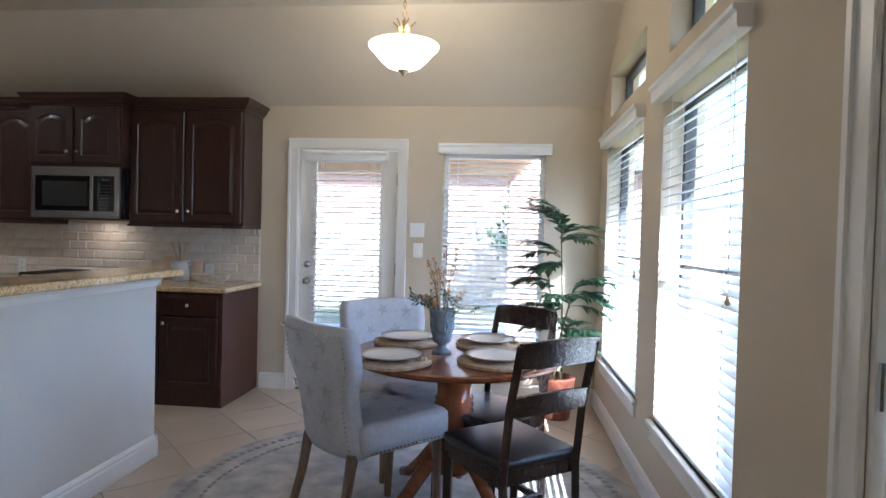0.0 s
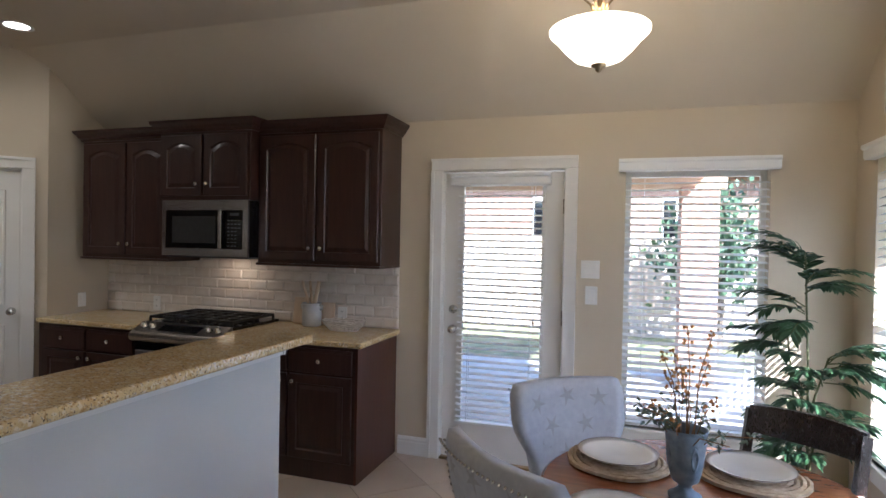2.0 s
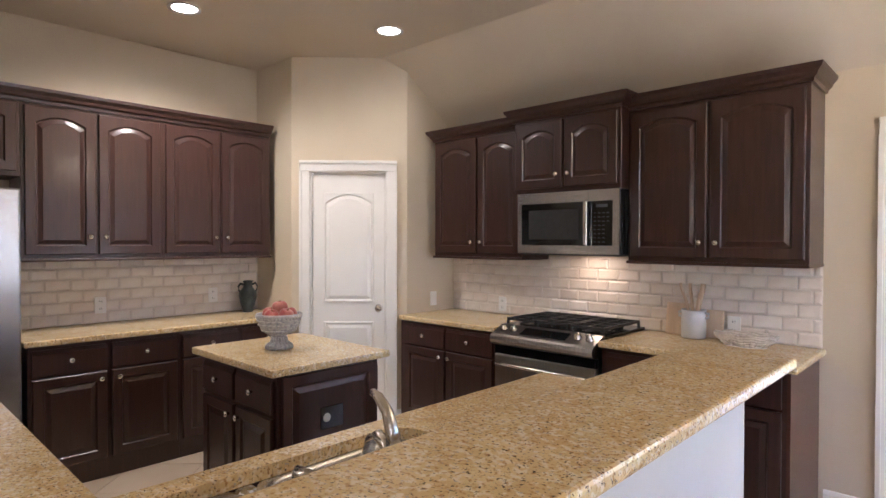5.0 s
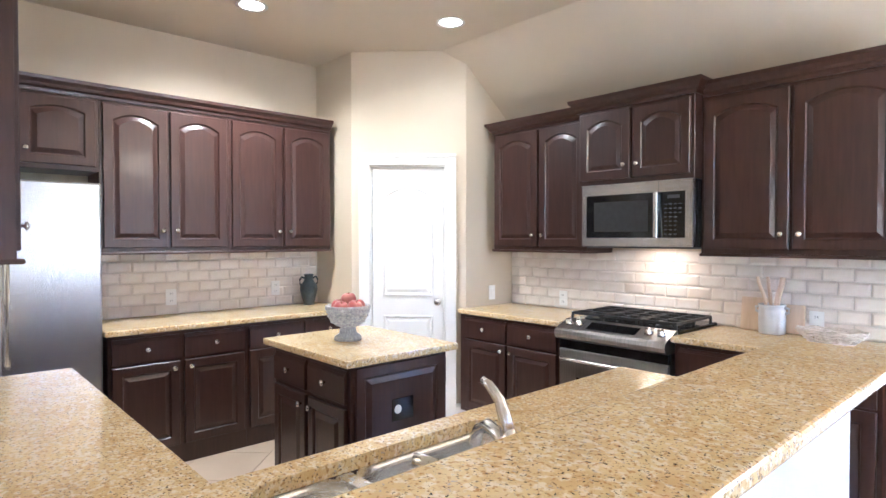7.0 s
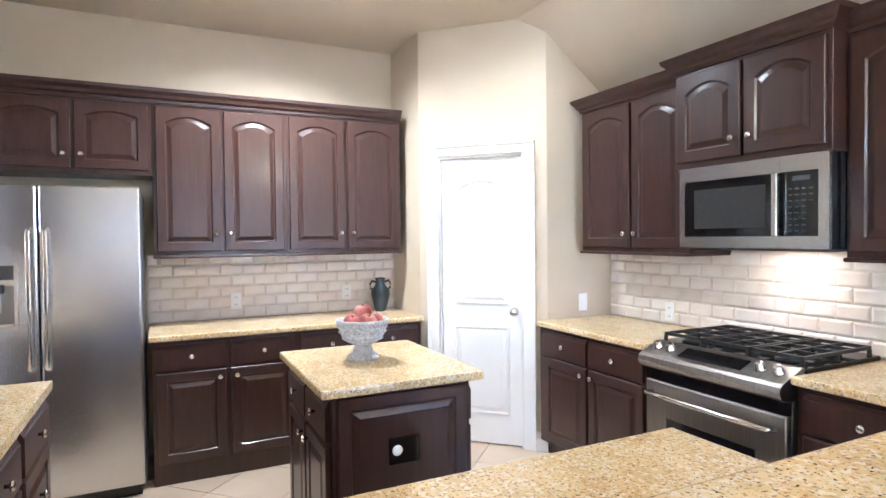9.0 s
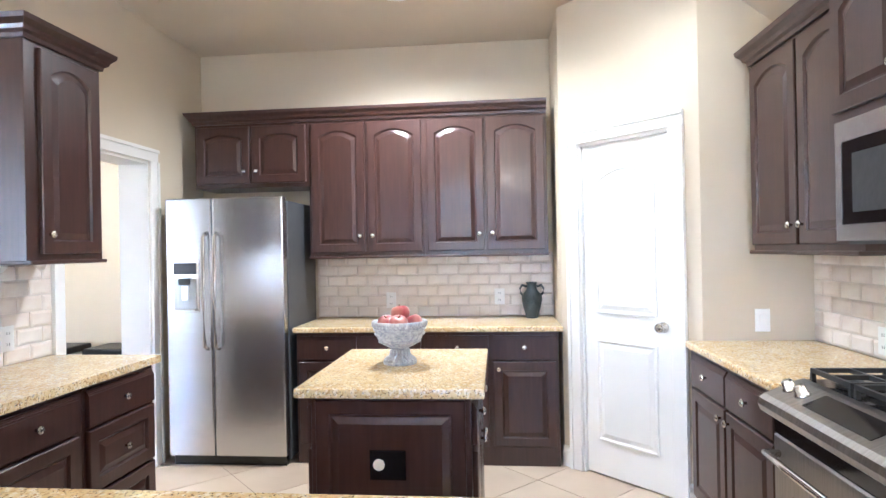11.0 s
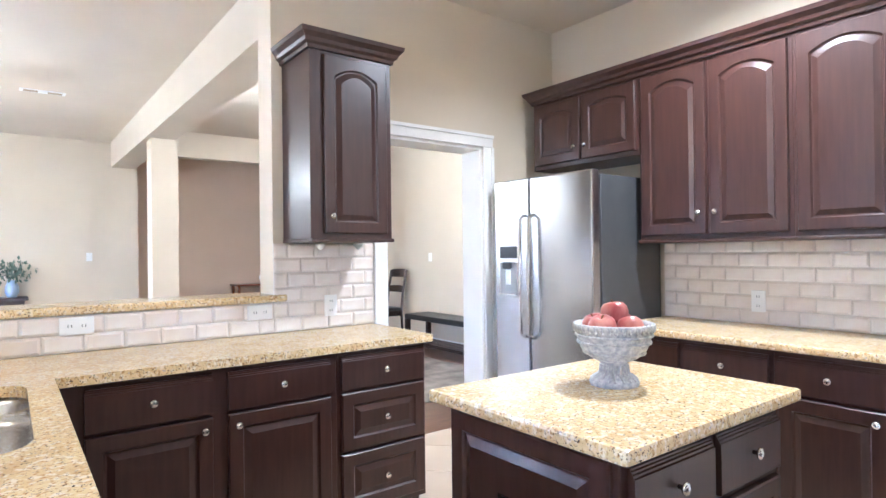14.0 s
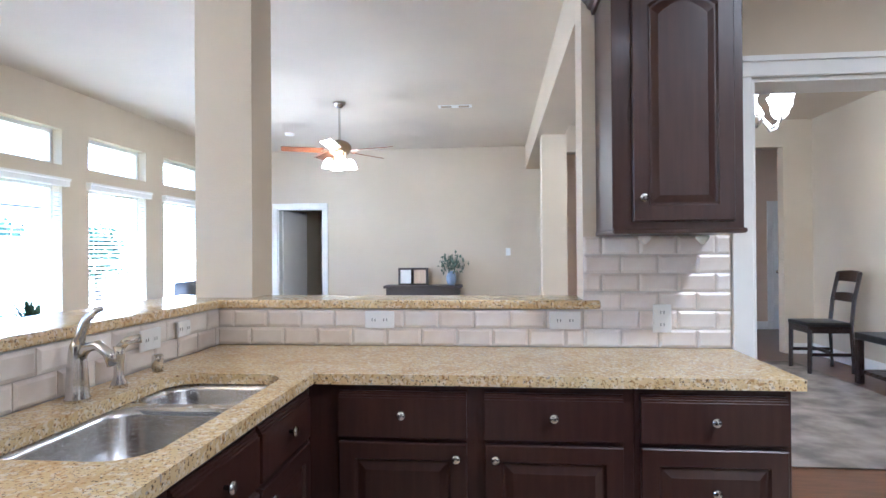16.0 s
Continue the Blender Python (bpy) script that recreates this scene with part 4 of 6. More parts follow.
# ---- bowl of apples, urn, crock, tray ----
bw = thing("fruit_bowl", "carved grey-white pedestal bowl on the island", "bowl", -3.88, 2.42, 0.905)
part("foot", lathe([(0.085, 0), (0.088, 0.012), (0.075, 0.025), (0.052, 0.034), (0.04, 0.055), (0.045, 0.075), (0.06, 0.085)], 28), BOWLM, bw, "", True)
part("basin", lathe([(0.05, 0.08), (0.085, 0.095), (0.115, 0.125), (0.13, 0.165), (0.134, 0.19), (0.142, 0.195), (0.142, 0.21), (0.132, 0.212), (0.125, 0.20), (0.115, 0.14), (0.03, 0.10)], 32), BOWLM, bw, "", True)
bead = bpy.data.meshes.new("bead")
bm = bmesh.new()
bmesh.ops.create_uvsphere(bm, u_segments=6, v_segments=4, radius=0.009, matrix=Matrix.Diagonal((1, 1, 1.8, 1)))
bm.to_mesh(bead)
bm.free()
bead.materials.append(BOWLM)
flute = bpy.data.meshes.new("flute")
bm = tube([(0.082, 0, 0.018), (0.05, 0, 0.04), (0.046, 0, 0.07)], 0.006, 5)
bm.to_mesh(flute)
bm.free()
flute.materials.append(BOWLM)
for name, me, n, r, z in (("bead", bead, 36, 0.137, 0.198), ("flute", flute, 18, 0, 0)):
    for i in range(n):
        o = new(name, me)
        o.parent = bw
        o.matrix_local = Matrix.Rotation(2 * math.pi * i / n, 4, "Z") @ Matrix.Translation((r, 0, z))


for r, z in ((0.134, 0.172), (0.128, 0.148), (0.108, 0.112)):
    part("ring", tube([(r * math.cos(a), r * math.sin(a), z) for a in [2 * math.pi * i / 32 for i in range(33)]], 0.0045, 6), BOWLM, bw, "", True)
bw.scale = (0.86, 0.86, 0.90)


def apple(x, y, z, r, tilt):
    ap = thing("apple", "ripe red apple with a yellow blush lying in the bowl", "apple", x, y, z, random.uniform(0, 360), "apples in the bowl")
    prof = [(0.004, -0.80), (0.30, -0.92), (0.62, -0.78), (0.90, -0.35), (1.0, 0.12), (0.93, 0.50), (0.70, 0.80), (0.36, 0.88), (0.12, 0.76), (0.02, 0.66)]
    part("fruit", lathe([(a * r, b * r) for a, b in prof], 18, None, (0, 0, 0), Euler((radians(tilt), 0, 0)).to_matrix()), APPLE, ap, "", True)
    part("stem", tube([Euler((radians(tilt), 0, 0)).to_matrix() @ Vector(p) for p in ((0, 0, 0.66 * r), (0.003, 0, 0.85 * r), (0.008, 0, 1.05 * r))], 0.0025, 5), TWIG, ap)


for a in ((-3.94, 2.40, 1.082, 0.043, 12), (-3.865, 2.365, 1.08, 0.042, -20), (-3.82, 2.425, 1.083, 0.043, 18), (-3.875, 2.485, 1.08, 0.042, -30), (-3.88, 2.425, 1.122, 0.043, 8)):
    apple(*a)

urn = thing("urn", "dark blue-grey two-handled pottery urn on the worktop", "urn", -5.52, 3.10, CT)
urn.scale = (0.78, 0.80, 1.0)
part("body", lathe([(0.05, 0), (0.055, 0.01), (0.075, 0.07), (0.092, 0.13), (0.088, 0.165), (0.055, 0.195), (0.043, 0.215), (0.045, 0.245), (0.052, 0.255), (0.04, 0.258), (0.035, 0.22)], 26), URNM, urn, "", True)
for sg in (-1, 1):
    part("handle", tube([(0, sg * 0.045, 0.225), (0, sg * 0.085, 0.235), (0, sg * 0.105, 0.21), (0, sg * 0.10, 0.18), (0, sg * 0.082, 0.165)], 0.009, 8), URNM, urn, "", True)

cr = thing("utensil_crock", "pale grey stoneware crock holding wooden utensils", "crock", -2.38, 4.37, CT)
part("pot", lathe([(0.066, 0), (0.07, 0.006), (0.072, 0.08), (0.07, 0.14), (0.066, 0.155), (0.073, 0.165), (0.073, 0.172), (0.064, 0.172), (0.062, 0.10), (0.05, 0.02)], 26), CROCKM, cr, "", True)
for sg in (-1, 1):
    part("ear_handle", tube([(sg * 0.066, 0, 0.155), (sg * 0.09, 0, 0.15), (sg * 0.088, 0, 0.13), (sg * 0.07, 0, 0.12)], 0.008, 8), CROCKM, cr, "", True)
for dx, dy, wd in ((-0.03, 0.0, 0.012), (-0.012, 0.015, 0.012), (0.02, 0.005, 0.02)):
    part("wooden_utensil", tube([(dx * 0.3, dy, 0.05), (dx * 1.5, dy * 1.3, 0.22), (dx * 2.4, dy * 1.6, 0.29), (dx * 2.7, dy * 1.7, 0.33)], wd * 0.8, 8), BEECH, cr)
bd = thing("cutting_board", "pale wooden board leaning on the tiled splash", "cutting board", -2.50, 4.425, CT)
part("board", B((-0.075, 0.075, -0.009, 0.009, 0, 0.20), bevel=0.007, seg=2), BEECH, bd).matrix_local = pose(0, 0, 0, -8)
bd = thing("cutting_board", "pale wooden board behind the crock", "cutting board", -2.30, 4.435, CT)
part("board", B((-0.07, 0.07, -0.009, 0.009, 0, 0.17), bevel=0.007, seg=2), BEECH, bd).matrix_local = pose(0, 0, 0, -8)
ty = thing("wicker_tray", "low oval wicker basket tray on the worktop", "tray", -2.06, 4.27, CT)
bm = bmesh.new()
for zz, rr in ((0.008, 0.085), (0.022, 0.10), (0.038, 0.115), (0.054, 0.125), (0.066, 0.13)):
    pts = [(rr * 1.25 * math.cos(a), rr * 0.75 * math.sin(a), zz + 0.004 * math.sin(9 * a)) for a in [2 * math.pi * i / 36 for i in range(37)]]
    tube(pts, 0.006, 6, bm)
part("rim", bm, WICKER, ty, "", True)
part("bottom", lathe([(0.09, 0), (0.09, 0.006)], 24, None, (0, 0, 0), Matrix.Diagonal((1.25, 0.75, 1))), WICKER, ty)
bm = bmesh.new()
for i in range(26):
    a = 2 * math.pi * i / 26
    tube([(0.105 * math.cos(a), 0.063 * math.sin(a), 0.004), (0.155 * math.cos(a), 0.093 * math.sin(a), 0.048)], 0.004, 5, bm)
part("weave", bm, WICKER, ty, "", True)


# ---- outlets and switches ----
def plate(x, y, z, rz, kind="outlet", w=0.075, h=0.118):
    pl = thing("wall_" + kind, "white plastic " + ("electrical outlet" if kind == "outlet" else "light switch") + " plate on the wall", kind, x, y, z, rz, "wall plates")
    part("cover", B((-w / 2, w / 2, -0.012, -0.004, -h / 2, h / 2), bevel=0.002), WHITE, pl)
    for d in (-1, 1):
        if kind == "outlet":
            long_w = w > h
            c = (d * 0.026, 0) if long_w else (0, d * 0.026)
            s = part("socket", B((c[0] - 0.016, c[0] + 0.016, -0.0135, -0.011, c[1] - 0.016, c[1] + 0.016)), WHITE, pl)
            part("slot", B((c[0] - 0.008, c[0] - 0.005, -0.0142, -0.013, c[1] - 0.006, c[1] + 0.006), (c[0] + 0.005, c[0] + 0.008, -0.0142, -0.013, c[1] - 0.006, c[1] + 0.006)), GREY, s)
    if kind == "switch":
        part("rocker", B((-w / 2 + 0.02, w / 2 - 0.02, -0.016, -0.011, -0.034, 0.034), bevel=0.002), WHITE, pl)


plate(-0.38, N, 1.385, 0, "switch", 0.12, 0.118)
plate(-0.37, N, 1.215, 0, "switch", 0.078, 0.12)
plate(-3.93, N - 0.008, 0.985, 0)
plate(-2.18, N - 0.008, 0.985, 0)
plate(PNX, 4.22, 1.01, 90, "switch")
plate(W + 0.008, 2.05, 1.03, 90)
plate(W + 0.008, 2.87, 1.05, 90)
plate(-2.62, S + 0.004, 1.02, 180, "outlet", 0.13, 0.075)
plate(-3.42, S + 0.004, 1.02, 180, "outlet", 0.13, 0.075)
plate(-3.82, S + 0.004, 1.03, 180)
plate(-1.892, 1.12, 1.01, -90, "outlet", 0.12, 0.075)
plate(-1.892, 0.90, 1.02, -90, "outlet", 0.09, 0.06)
plate(-3.30, -6.0, 1.31, 180, "switch")
plate(-7.1, -3.0, 1.25, 90, "switch")
# plain white hooks under the narrow wall cabinet, giving no light
for px in (-3.74, -3.97):
    tagged(part("cabinet_hook", lathe([(0.028, 0), (0.026, -0.012), (0.010, -0.03), (0.004, -0.034)], 14, None, (px, 0.63, 1.374)), WHITE, None, "", True), "small white hook under the wall cabinet", "hook")


# ---- recessed ceiling lights ----
for x, y, watts in ((-4.12, 3.42, 1.5), (-4.77, 2.28, 10.0)):
    rl = thing("recessed_light", "round recessed ceiling light with a white ring, lit", "light", x, y, CEILZ, 0, "recessed lights")
    part("trim_ring", lathe([(0.075, -0.001), (0.098, -0.004), (0.10, -0.010), (0.075, -0.006)], 28, cap=False), WHITE, rl, "", True)
    part("lens", lathe([(0.074, -0.004), (0.05, -0.005), (0.005, -0.006)], 28), CANGLOW, rl)
    lp = new("recessed_lamp", bpy.data.lights.new("recessed_lamp", "SPOT"))
    lp.data.energy, lp.data.spot_size, lp.data.spot_blend, lp.data.shadow_soft_size, lp.data.color = watts, radians(160), 0.8, 0.07, (1.0, 0.85, 0.64)
    lp.matrix_world = look((x, y, CEILZ - 0.03), (x, y, 0))

# ---- pendant over the table ----
PX, PY = -0.275, 3.07
pd = thing("pendant_lamp", "brass pendant with a frosted opal glass bowl, lit", "lamp", PX, PY, 0)
part("canopy", lathe([(0.065, CEILZ - 0.002), (0.065, CEILZ - 0.012), (0.03, CEILZ - 0.035), (0.01, CEILZ - 0.04)], 20), BRASS, pd, "", True)
bm = bmesh.new()
z = 2.585
i = 0
while z < CEILZ - 0.03:
    ring = [(0.011 * math.cos(a), 0.0, z + 0.014 + 0.017 * math.sin(a)) if i % 2 else (0.0, 0.011 * math.cos(a), z + 0.014 + 0.017 * math.sin(a)) for a in [2 * math.pi * k / 8 for k in range(9)]]
    tube(ring, 0.0028, 5, bm)
    z += 0.026
    i += 1
part("chain", bm, BRASS, pd, "antique brass chain", True)
part("stem", lathe([(0.012, 2.44), (0.034, 2.455), (0.036, 2.475), (0.024, 2.49), (0.03, 2.50), (0.02, 2.52), (0.010, 2.54), (0.012, 2.585), (0.004, 2.59)], 18), BRASS, pd, "", True)
for i in range(6):
    a = 2 * math.pi * i / 6
    part("leaf_ornament", tube([(0.02 * math.cos(a), 0.02 * math.sin(a), 2.50), (0.035 * math.cos(a), 0.035 * math.sin(a), 2.545), (0.068 * math.cos(a), 0.068 * math.sin(a), 2.575)], 0.009, 6, None, 0.4), BRASS, pd, "", True)
part("glass_bowl", lathe([(0.03, 2.452), (0.10, 2.45), (0.17, 2.448), (0.205, 2.437), (0.204, 2.425), (0.17, 2.392), (0.14, 2.355), (0.10, 2.318), (0.05, 2.298), (0.012, 2.292)], 40), OPAL, pd, "cream frosted glass bowl", True)
part("finial", lathe([(0.032, 2.297), (0.03, 2.288), (0.012, 2.282), (0.014, 2.272), (0.004, 2.262)], 16), BRASS, pd, "", True)
lp = new("pendant_light", bpy.data.lights.new("pendant_light", "POINT"))
lp.data.energy, lp.data.shadow_soft_size, lp.data.color = 4, 0.10, (1.0, 0.76, 0.46)
lp.location = (PX, PY, 2.53)


# ---- rug, table, chairs ----
RX, RY = -0.14, 2.62
rug = thing("round_rug", "round grey and cream distressed rug under the table", "rug", RX, RY, 0)
part("field", lathe([(1.21, 0.0005), (1.22, 0.004), (1.215, 0.009), (0.01, 0.010)], 72), RUGM, rug)
for r0, r1 in ((1.10, 1.135), (1.00, 1.02)):
    dash = bpy.data.meshes.new("border_dash")
    bm = B((r0, r1, -0.016, 0.016, 0.009, 0.0125), bevel=0.0015)
    bm.to_mesh(dash)
    bm.free()
    dash.materials.append(RUGB)
    for i in range(120):
        o = new("border_dash", dash)
        o.parent = rug
        o.matrix_local = Matrix.Rotation(2 * math.pi * i / 120, 4, "Z")
TX, TY, TZ = 0.11, 2.57, 0.77
tb = thing("round_table", "round cherry-stained pedestal table with carved feet", "table", TX, TY, 0.012)
part("tabletop", lathe([(0.49, TZ - 0.045), (0.505, TZ - 0.04), (0.515, TZ - 0.03), (0.515, TZ - 0.018), (0.505, TZ - 0.012), (0.01, TZ - 0.012)], 56), CHERRY, tb, "", False)
part("apron", lathe([(0.30, TZ - 0.075), (0.31, TZ - 0.07), (0.31, TZ - 0.045), (0.01, TZ - 0.045)], 40), CHERRY, tb)
part("pedestal", lathe([(0.085, 0.17), (0.095, 0.20), (0.085, 0.24), (0.065, 0.28), (0.085, 0.33), (0.095, 0.40), (0.09, 0.46), (0.098, 0.475), (0.09, 0.49), (0.098, 0.505), (0.09, 0.52), (0.098, 0.535), (0.085, 0.55), (0.088, 0.70)], 28), CHERRY, tb, "", True)
for i in range(4):
    a = radians(45 + 90 * i)
    c, s = math.cos(a), math.sin(a)
    part("foot", tube([(0.06 * c, 0.06 * s, 0.27), (0.16 * c, 0.16 * s, 0.23), (0.27 * c, 0.27 * s, 0.12), (0.36 * c, 0.36 * s, 0.045), (0.42 * c, 0.42 * s, 0.025)], 0.038, 10, None, 0.65), CHERRY, tb, "", True)


def star(bm, x, y, r, rot, fn):
    pts = []
    for i in range(10):
        rr = r if i % 2 == 0 else r * 0.32
        a = rot + math.pi * i / 5
        pts.append(fn(x + rr * math.cos(a), y + rr * math.sin(a)))
    c = bm.verts.new(fn(x, y))
    vs = [bm.verts.new(p) for p in pts]
    for i in range(10):
        bm.faces.new((c, vs[i], vs[(i + 1) % 10]))


NAIL = bpy.data.meshes.new("nailhead")
bm = bmesh.new()
bmesh.ops.create_icosphere(bm, subdivisions=1, radius=0.006)
bm.to_mesh(NAIL)
bm.free()
NAIL.materials.append(NICKEL)


def upholstered_chair(x, y, rz, label):
    """Local frame: the sitter faces +y; the back's foot is at y -0.05."""
    c = thing("upholstered_chair", label, "chair", x, y, 0.012, rz, "chairs round the table")
    bm = B((-0.26, 0.26, -0.02, 0.47, 0.36, 0.49), bevel=0.045, seg=3)
    for v in bm.verts:
        if v.co.z > 0.45:
            v.co.z += 0.035 * math.cos(v.co.x * 4.5)
        v.co.x *= 0.90 + 0.2 * max(0, v.co.y)
    part("seat", bm, FABRIC, c, "grey linen seat with star prints", True)
    # winged, waisted back
    bm = bmesh.new()
    rows = []
    for k in range(13):
        z = 0.36 + 0.575 * k / 12
        t = k / 12
        hw = 0.218 - 0.02 * math.sin(math.pi * min(t / 0.62, 1)) + (0.050 * max(0, min(1, (t - 0.5) / 0.2)) if t > 0.5 else 0)
        if k == 12:
            hw -= 0.012
        row = []
        for side in (0, 1):
            for j in range(13):
                u = -1 + 2 * j / 12
                if side:
                    u = -u
                yy = -0.06 - 0.11 * t + 0.055 * u * u
                th = 0.045 * (1 - 0.25 * abs(u) ** 6) * (1 if 0 < k < 12 else 0.6)
                row.append(bm.verts.new((u * hw, yy + (th if side == 0 else -th), z)))
        rows.append(row)
    m = len(rows[0])
    for a, b in zip(rows, rows[1:]):
        for i in range(m):
            bm.faces.new((a[i], a[(i + 1) % m], b[(i + 1) % m], b[i]))
    bm.faces.new(rows[0][::-1])
    bm.faces.new(rows[-1])
    bmesh.ops.recalc_face_normals(bm, faces=bm.faces[:])
    bk = part("backrest", bm, FABRIC, c, "waisted linen back with star prints", True)
    for sd in (1, -1):
        for sx, sz, sr in ((-0.15, 0.86, 0.3), (0.0, 0.875, 1.2), (0.16, 0.855, 0.7), (-0.08, 0.755, 0.1), (0.09, 0.76, 0.9), (-0.13, 0.65, 0.5), (0.02, 0.64, 1.4), (0.14, 0.66, 0.2), (-0.06, 0.54, 0.8), (0.10, 0.53, 0.1)):
            bm = bmesh.new()
            star(bm, sx, sz, 0.047, sr, lambda a, b: (a, -0.06 - 0.11 * (b - 0.36) / 0.575 + 0.055 * (a / 0.25) ** 2 + sd * 0.0475, b))
            part("star_print", bm, STARF, bk)
    for sx, sy, sr in ((-0.13, 0.12, 0.3), (0.08, 0.10, 1.0), (-0.04, 0.24, 0.6), (0.15, 0.25, 0.2), (-0.14, 0.36, 1.3), (0.05, 0.37, 0.1)):
        bm = bmesh.new()
        star(bm, sx, sy, 0.05, sr, lambda a, b: (a, b, 0.4915 + 0.035 * math.cos(a * 4.5)))
        part("star_print", bm, STARF, c)
    tacks = [(-0.262 + 0.022 * i, 0.472, 0.385) for i in range(25)] + [(sx * 0.262 * 0.955, 0.02 + 0.022 * i, 0.385) for sx in (-1, 1) for i in range(20)]
    for k in range(25):
        t = k / 24
        z = 0.40 + 0.50 * t
        tt = (z - 0.36) / 0.575
        hw = 0.218 - 0.02 * math.sin(math.pi * min(tt / 0.62, 1)) + (0.050 * max(0, min(1, (tt - 0.5) / 0.2)) if tt > 0.5 else 0) - 0.018
        for sx in (-1, 1):
            tacks.append((sx * hw, -0.06 - 0.11 * tt + 0.010, z))
    tacks += [(-0.25 + 0.022 * i, -0.212 + 0.05 * ((-0.25 + 0.022 * i) / 0.27) ** 2, 0.905) for i in range(24)]
    for p in tacks:
        o = new("nailhead", NAIL)
        o.parent = c
        o.location = p
    for sx, sy, lean in ((-0.21, 0.42, 0.0), (0.21, 0.42, 0.0), (-0.19, -0.04, -0.09), (0.19, -0.04, -0.09)):
        part("leg", tube([(sx, sy, 0.38), (sx * 1.02, sy + lean * 0.35, 0.2), (sx * 1.05, sy + lean, 0.0)], 0.026, 8, None, 0.7), OAKLEG, c)
    return c


def ladder_chair(x, y, rz, label):
    c = thing("dining_chair", label, "chair", x, y, 0.012, rz, "dark chairs at the table")
    bm = B((-0.20, 0.20, 0.0, 0.42, 0.435, 0.475), bevel=0.016, seg=2)
    part("seat", bm, LEATHER, c, "black leather seat pad", True)
    part("seat_frame", B((-0.195, 0.195, 0.01, 0.41, 0.375, 0.438)), DARKW, c)
    for sx in (-0.185, 0.185):
        part("back_post", tube([(sx, -0.02, 0.0), (sx, 0.0, 0.42), (sx, -0.03, 0.68), (sx, -0.09, 0.935)], 0.022, 4), DARKW, c)
        part("leg", tube([(sx, 0.395, 0.0), (sx, 0.39, 0.40)], 0.022, 4, None, 1.15), DARKW, c)
    for z0, z1, yy in ((0.85, 0.945, -0.078), (0.66, 0.735, -0.035)):
        bm = bmesh.new()
        pr = []
        for i in range(9):
            u = -1 + i / 4
            bow = -0.022 * (1 - u * u)
            pr.append([bm.verts.new((u * 0.19, yy + bow + dy - 0.02 * (zz - z0) / 0.1, zz + (0.012 * (1 - u * u) if zz == z1 else 0))) for dy, zz in ((0.010, z0), (0.010, z1), (-0.010, z1), (-0.010, z0))])
        for a, b in zip(pr, pr[1:]):
            for k in range(4):
                bm.faces.new((a[k], a[(k + 1) % 4], b[(k + 1) % 4], b[k]))
        bm.faces.new(pr[0])
        bm.faces.new(pr[-1][::-1])
        bmesh.ops.recalc_face_normals(bm, faces=bm.faces[:])
        part("back_slat", bm, DARKW, c)
    for bx in ((-0.185, 0.185, 0.19, 0.21, 0.18, 0.21), (-0.195, -0.175, 0.0, 0.39, 0.16, 0.19), (0.175, 0.195, 0.0, 0.39, 0.16, 0.19)):
        part("stretcher", B(bx, bevel=0.003), DARKW, c)
    return c


def facing(cx, cy, dx, dy, back):
    """Place and turn of a chair whose back's top is centred at (cx, cy) and which faces (dx, dy)."""
    l = math.hypot(dx, dy)
    return cx + dx / l * back, cy + dy / l * back, math.degrees(math.atan2(-dx, dy))


upholstered_chair(*facing(-0.42, 3.21, 0.58, -0.72, 0.17), "grey star-print upholstered chair by the patio door")
upholstered_chair(*facing(-0.515, 2.175, 0.66, 0.72, 0.17), "grey star-print upholstered chair with nailhead trim")
ladder_chair(*facing(0.46, 2.90, -0.62, -0.78, 0.09), "dark ladder-back chair with black seat by the plant")
ladder_chair(*facing(0.553, 1.952, -0.60, 0.80, 0.09), "dark ladder-back chair with black leather seat")


# ---- table settings ----
TOPZ = TZ
for x, y in ((0.27, 2.77), (0.31, 2.35), (-0.155, 2.26), (-0.16, 2.75)):
    pm = thing("placemat", "round braided jute placemat on the table", "placemat", x, y, TOPZ, random.uniform(0, 90), "placemats")
    bm = bmesh.new()
    turns = 9
    pts = []
    for i in range(turns * 22 + 1):
        a = 2 * math.pi * i / 22
        r = 0.012 + 0.165 * i / (turns * 22)
        pts.append((r * math.cos(a), r * math.sin(a), 0.010 + 0.002 * math.sin(a * 4.3)))
    tube(pts, 0.0095, 5, bm)
    part("braid", bm, JUTE, pm)
    pt = thing("dinner_plate", "cream stoneware plate with a thin dark rim", "plate", x, y, TOPZ + 0.019, 0, "dinner plates")
    part("dish", lathe([(0.07, 0), (0.075, 0.002), (0.115, 0.014), (0.138, 0.022), (0.139, 0.025), (0.115, 0.019), (0.08, 0.008), (0.01, 0.007)], 40), PORC, pt, "", True)
    part("rim_line", lathe([(0.1385, 0.0235), (0.1405, 0.0245), (0.1395, 0.0262), (0.137, 0.0255)], 40, cap=False), PORCRIM, pt, "", True)

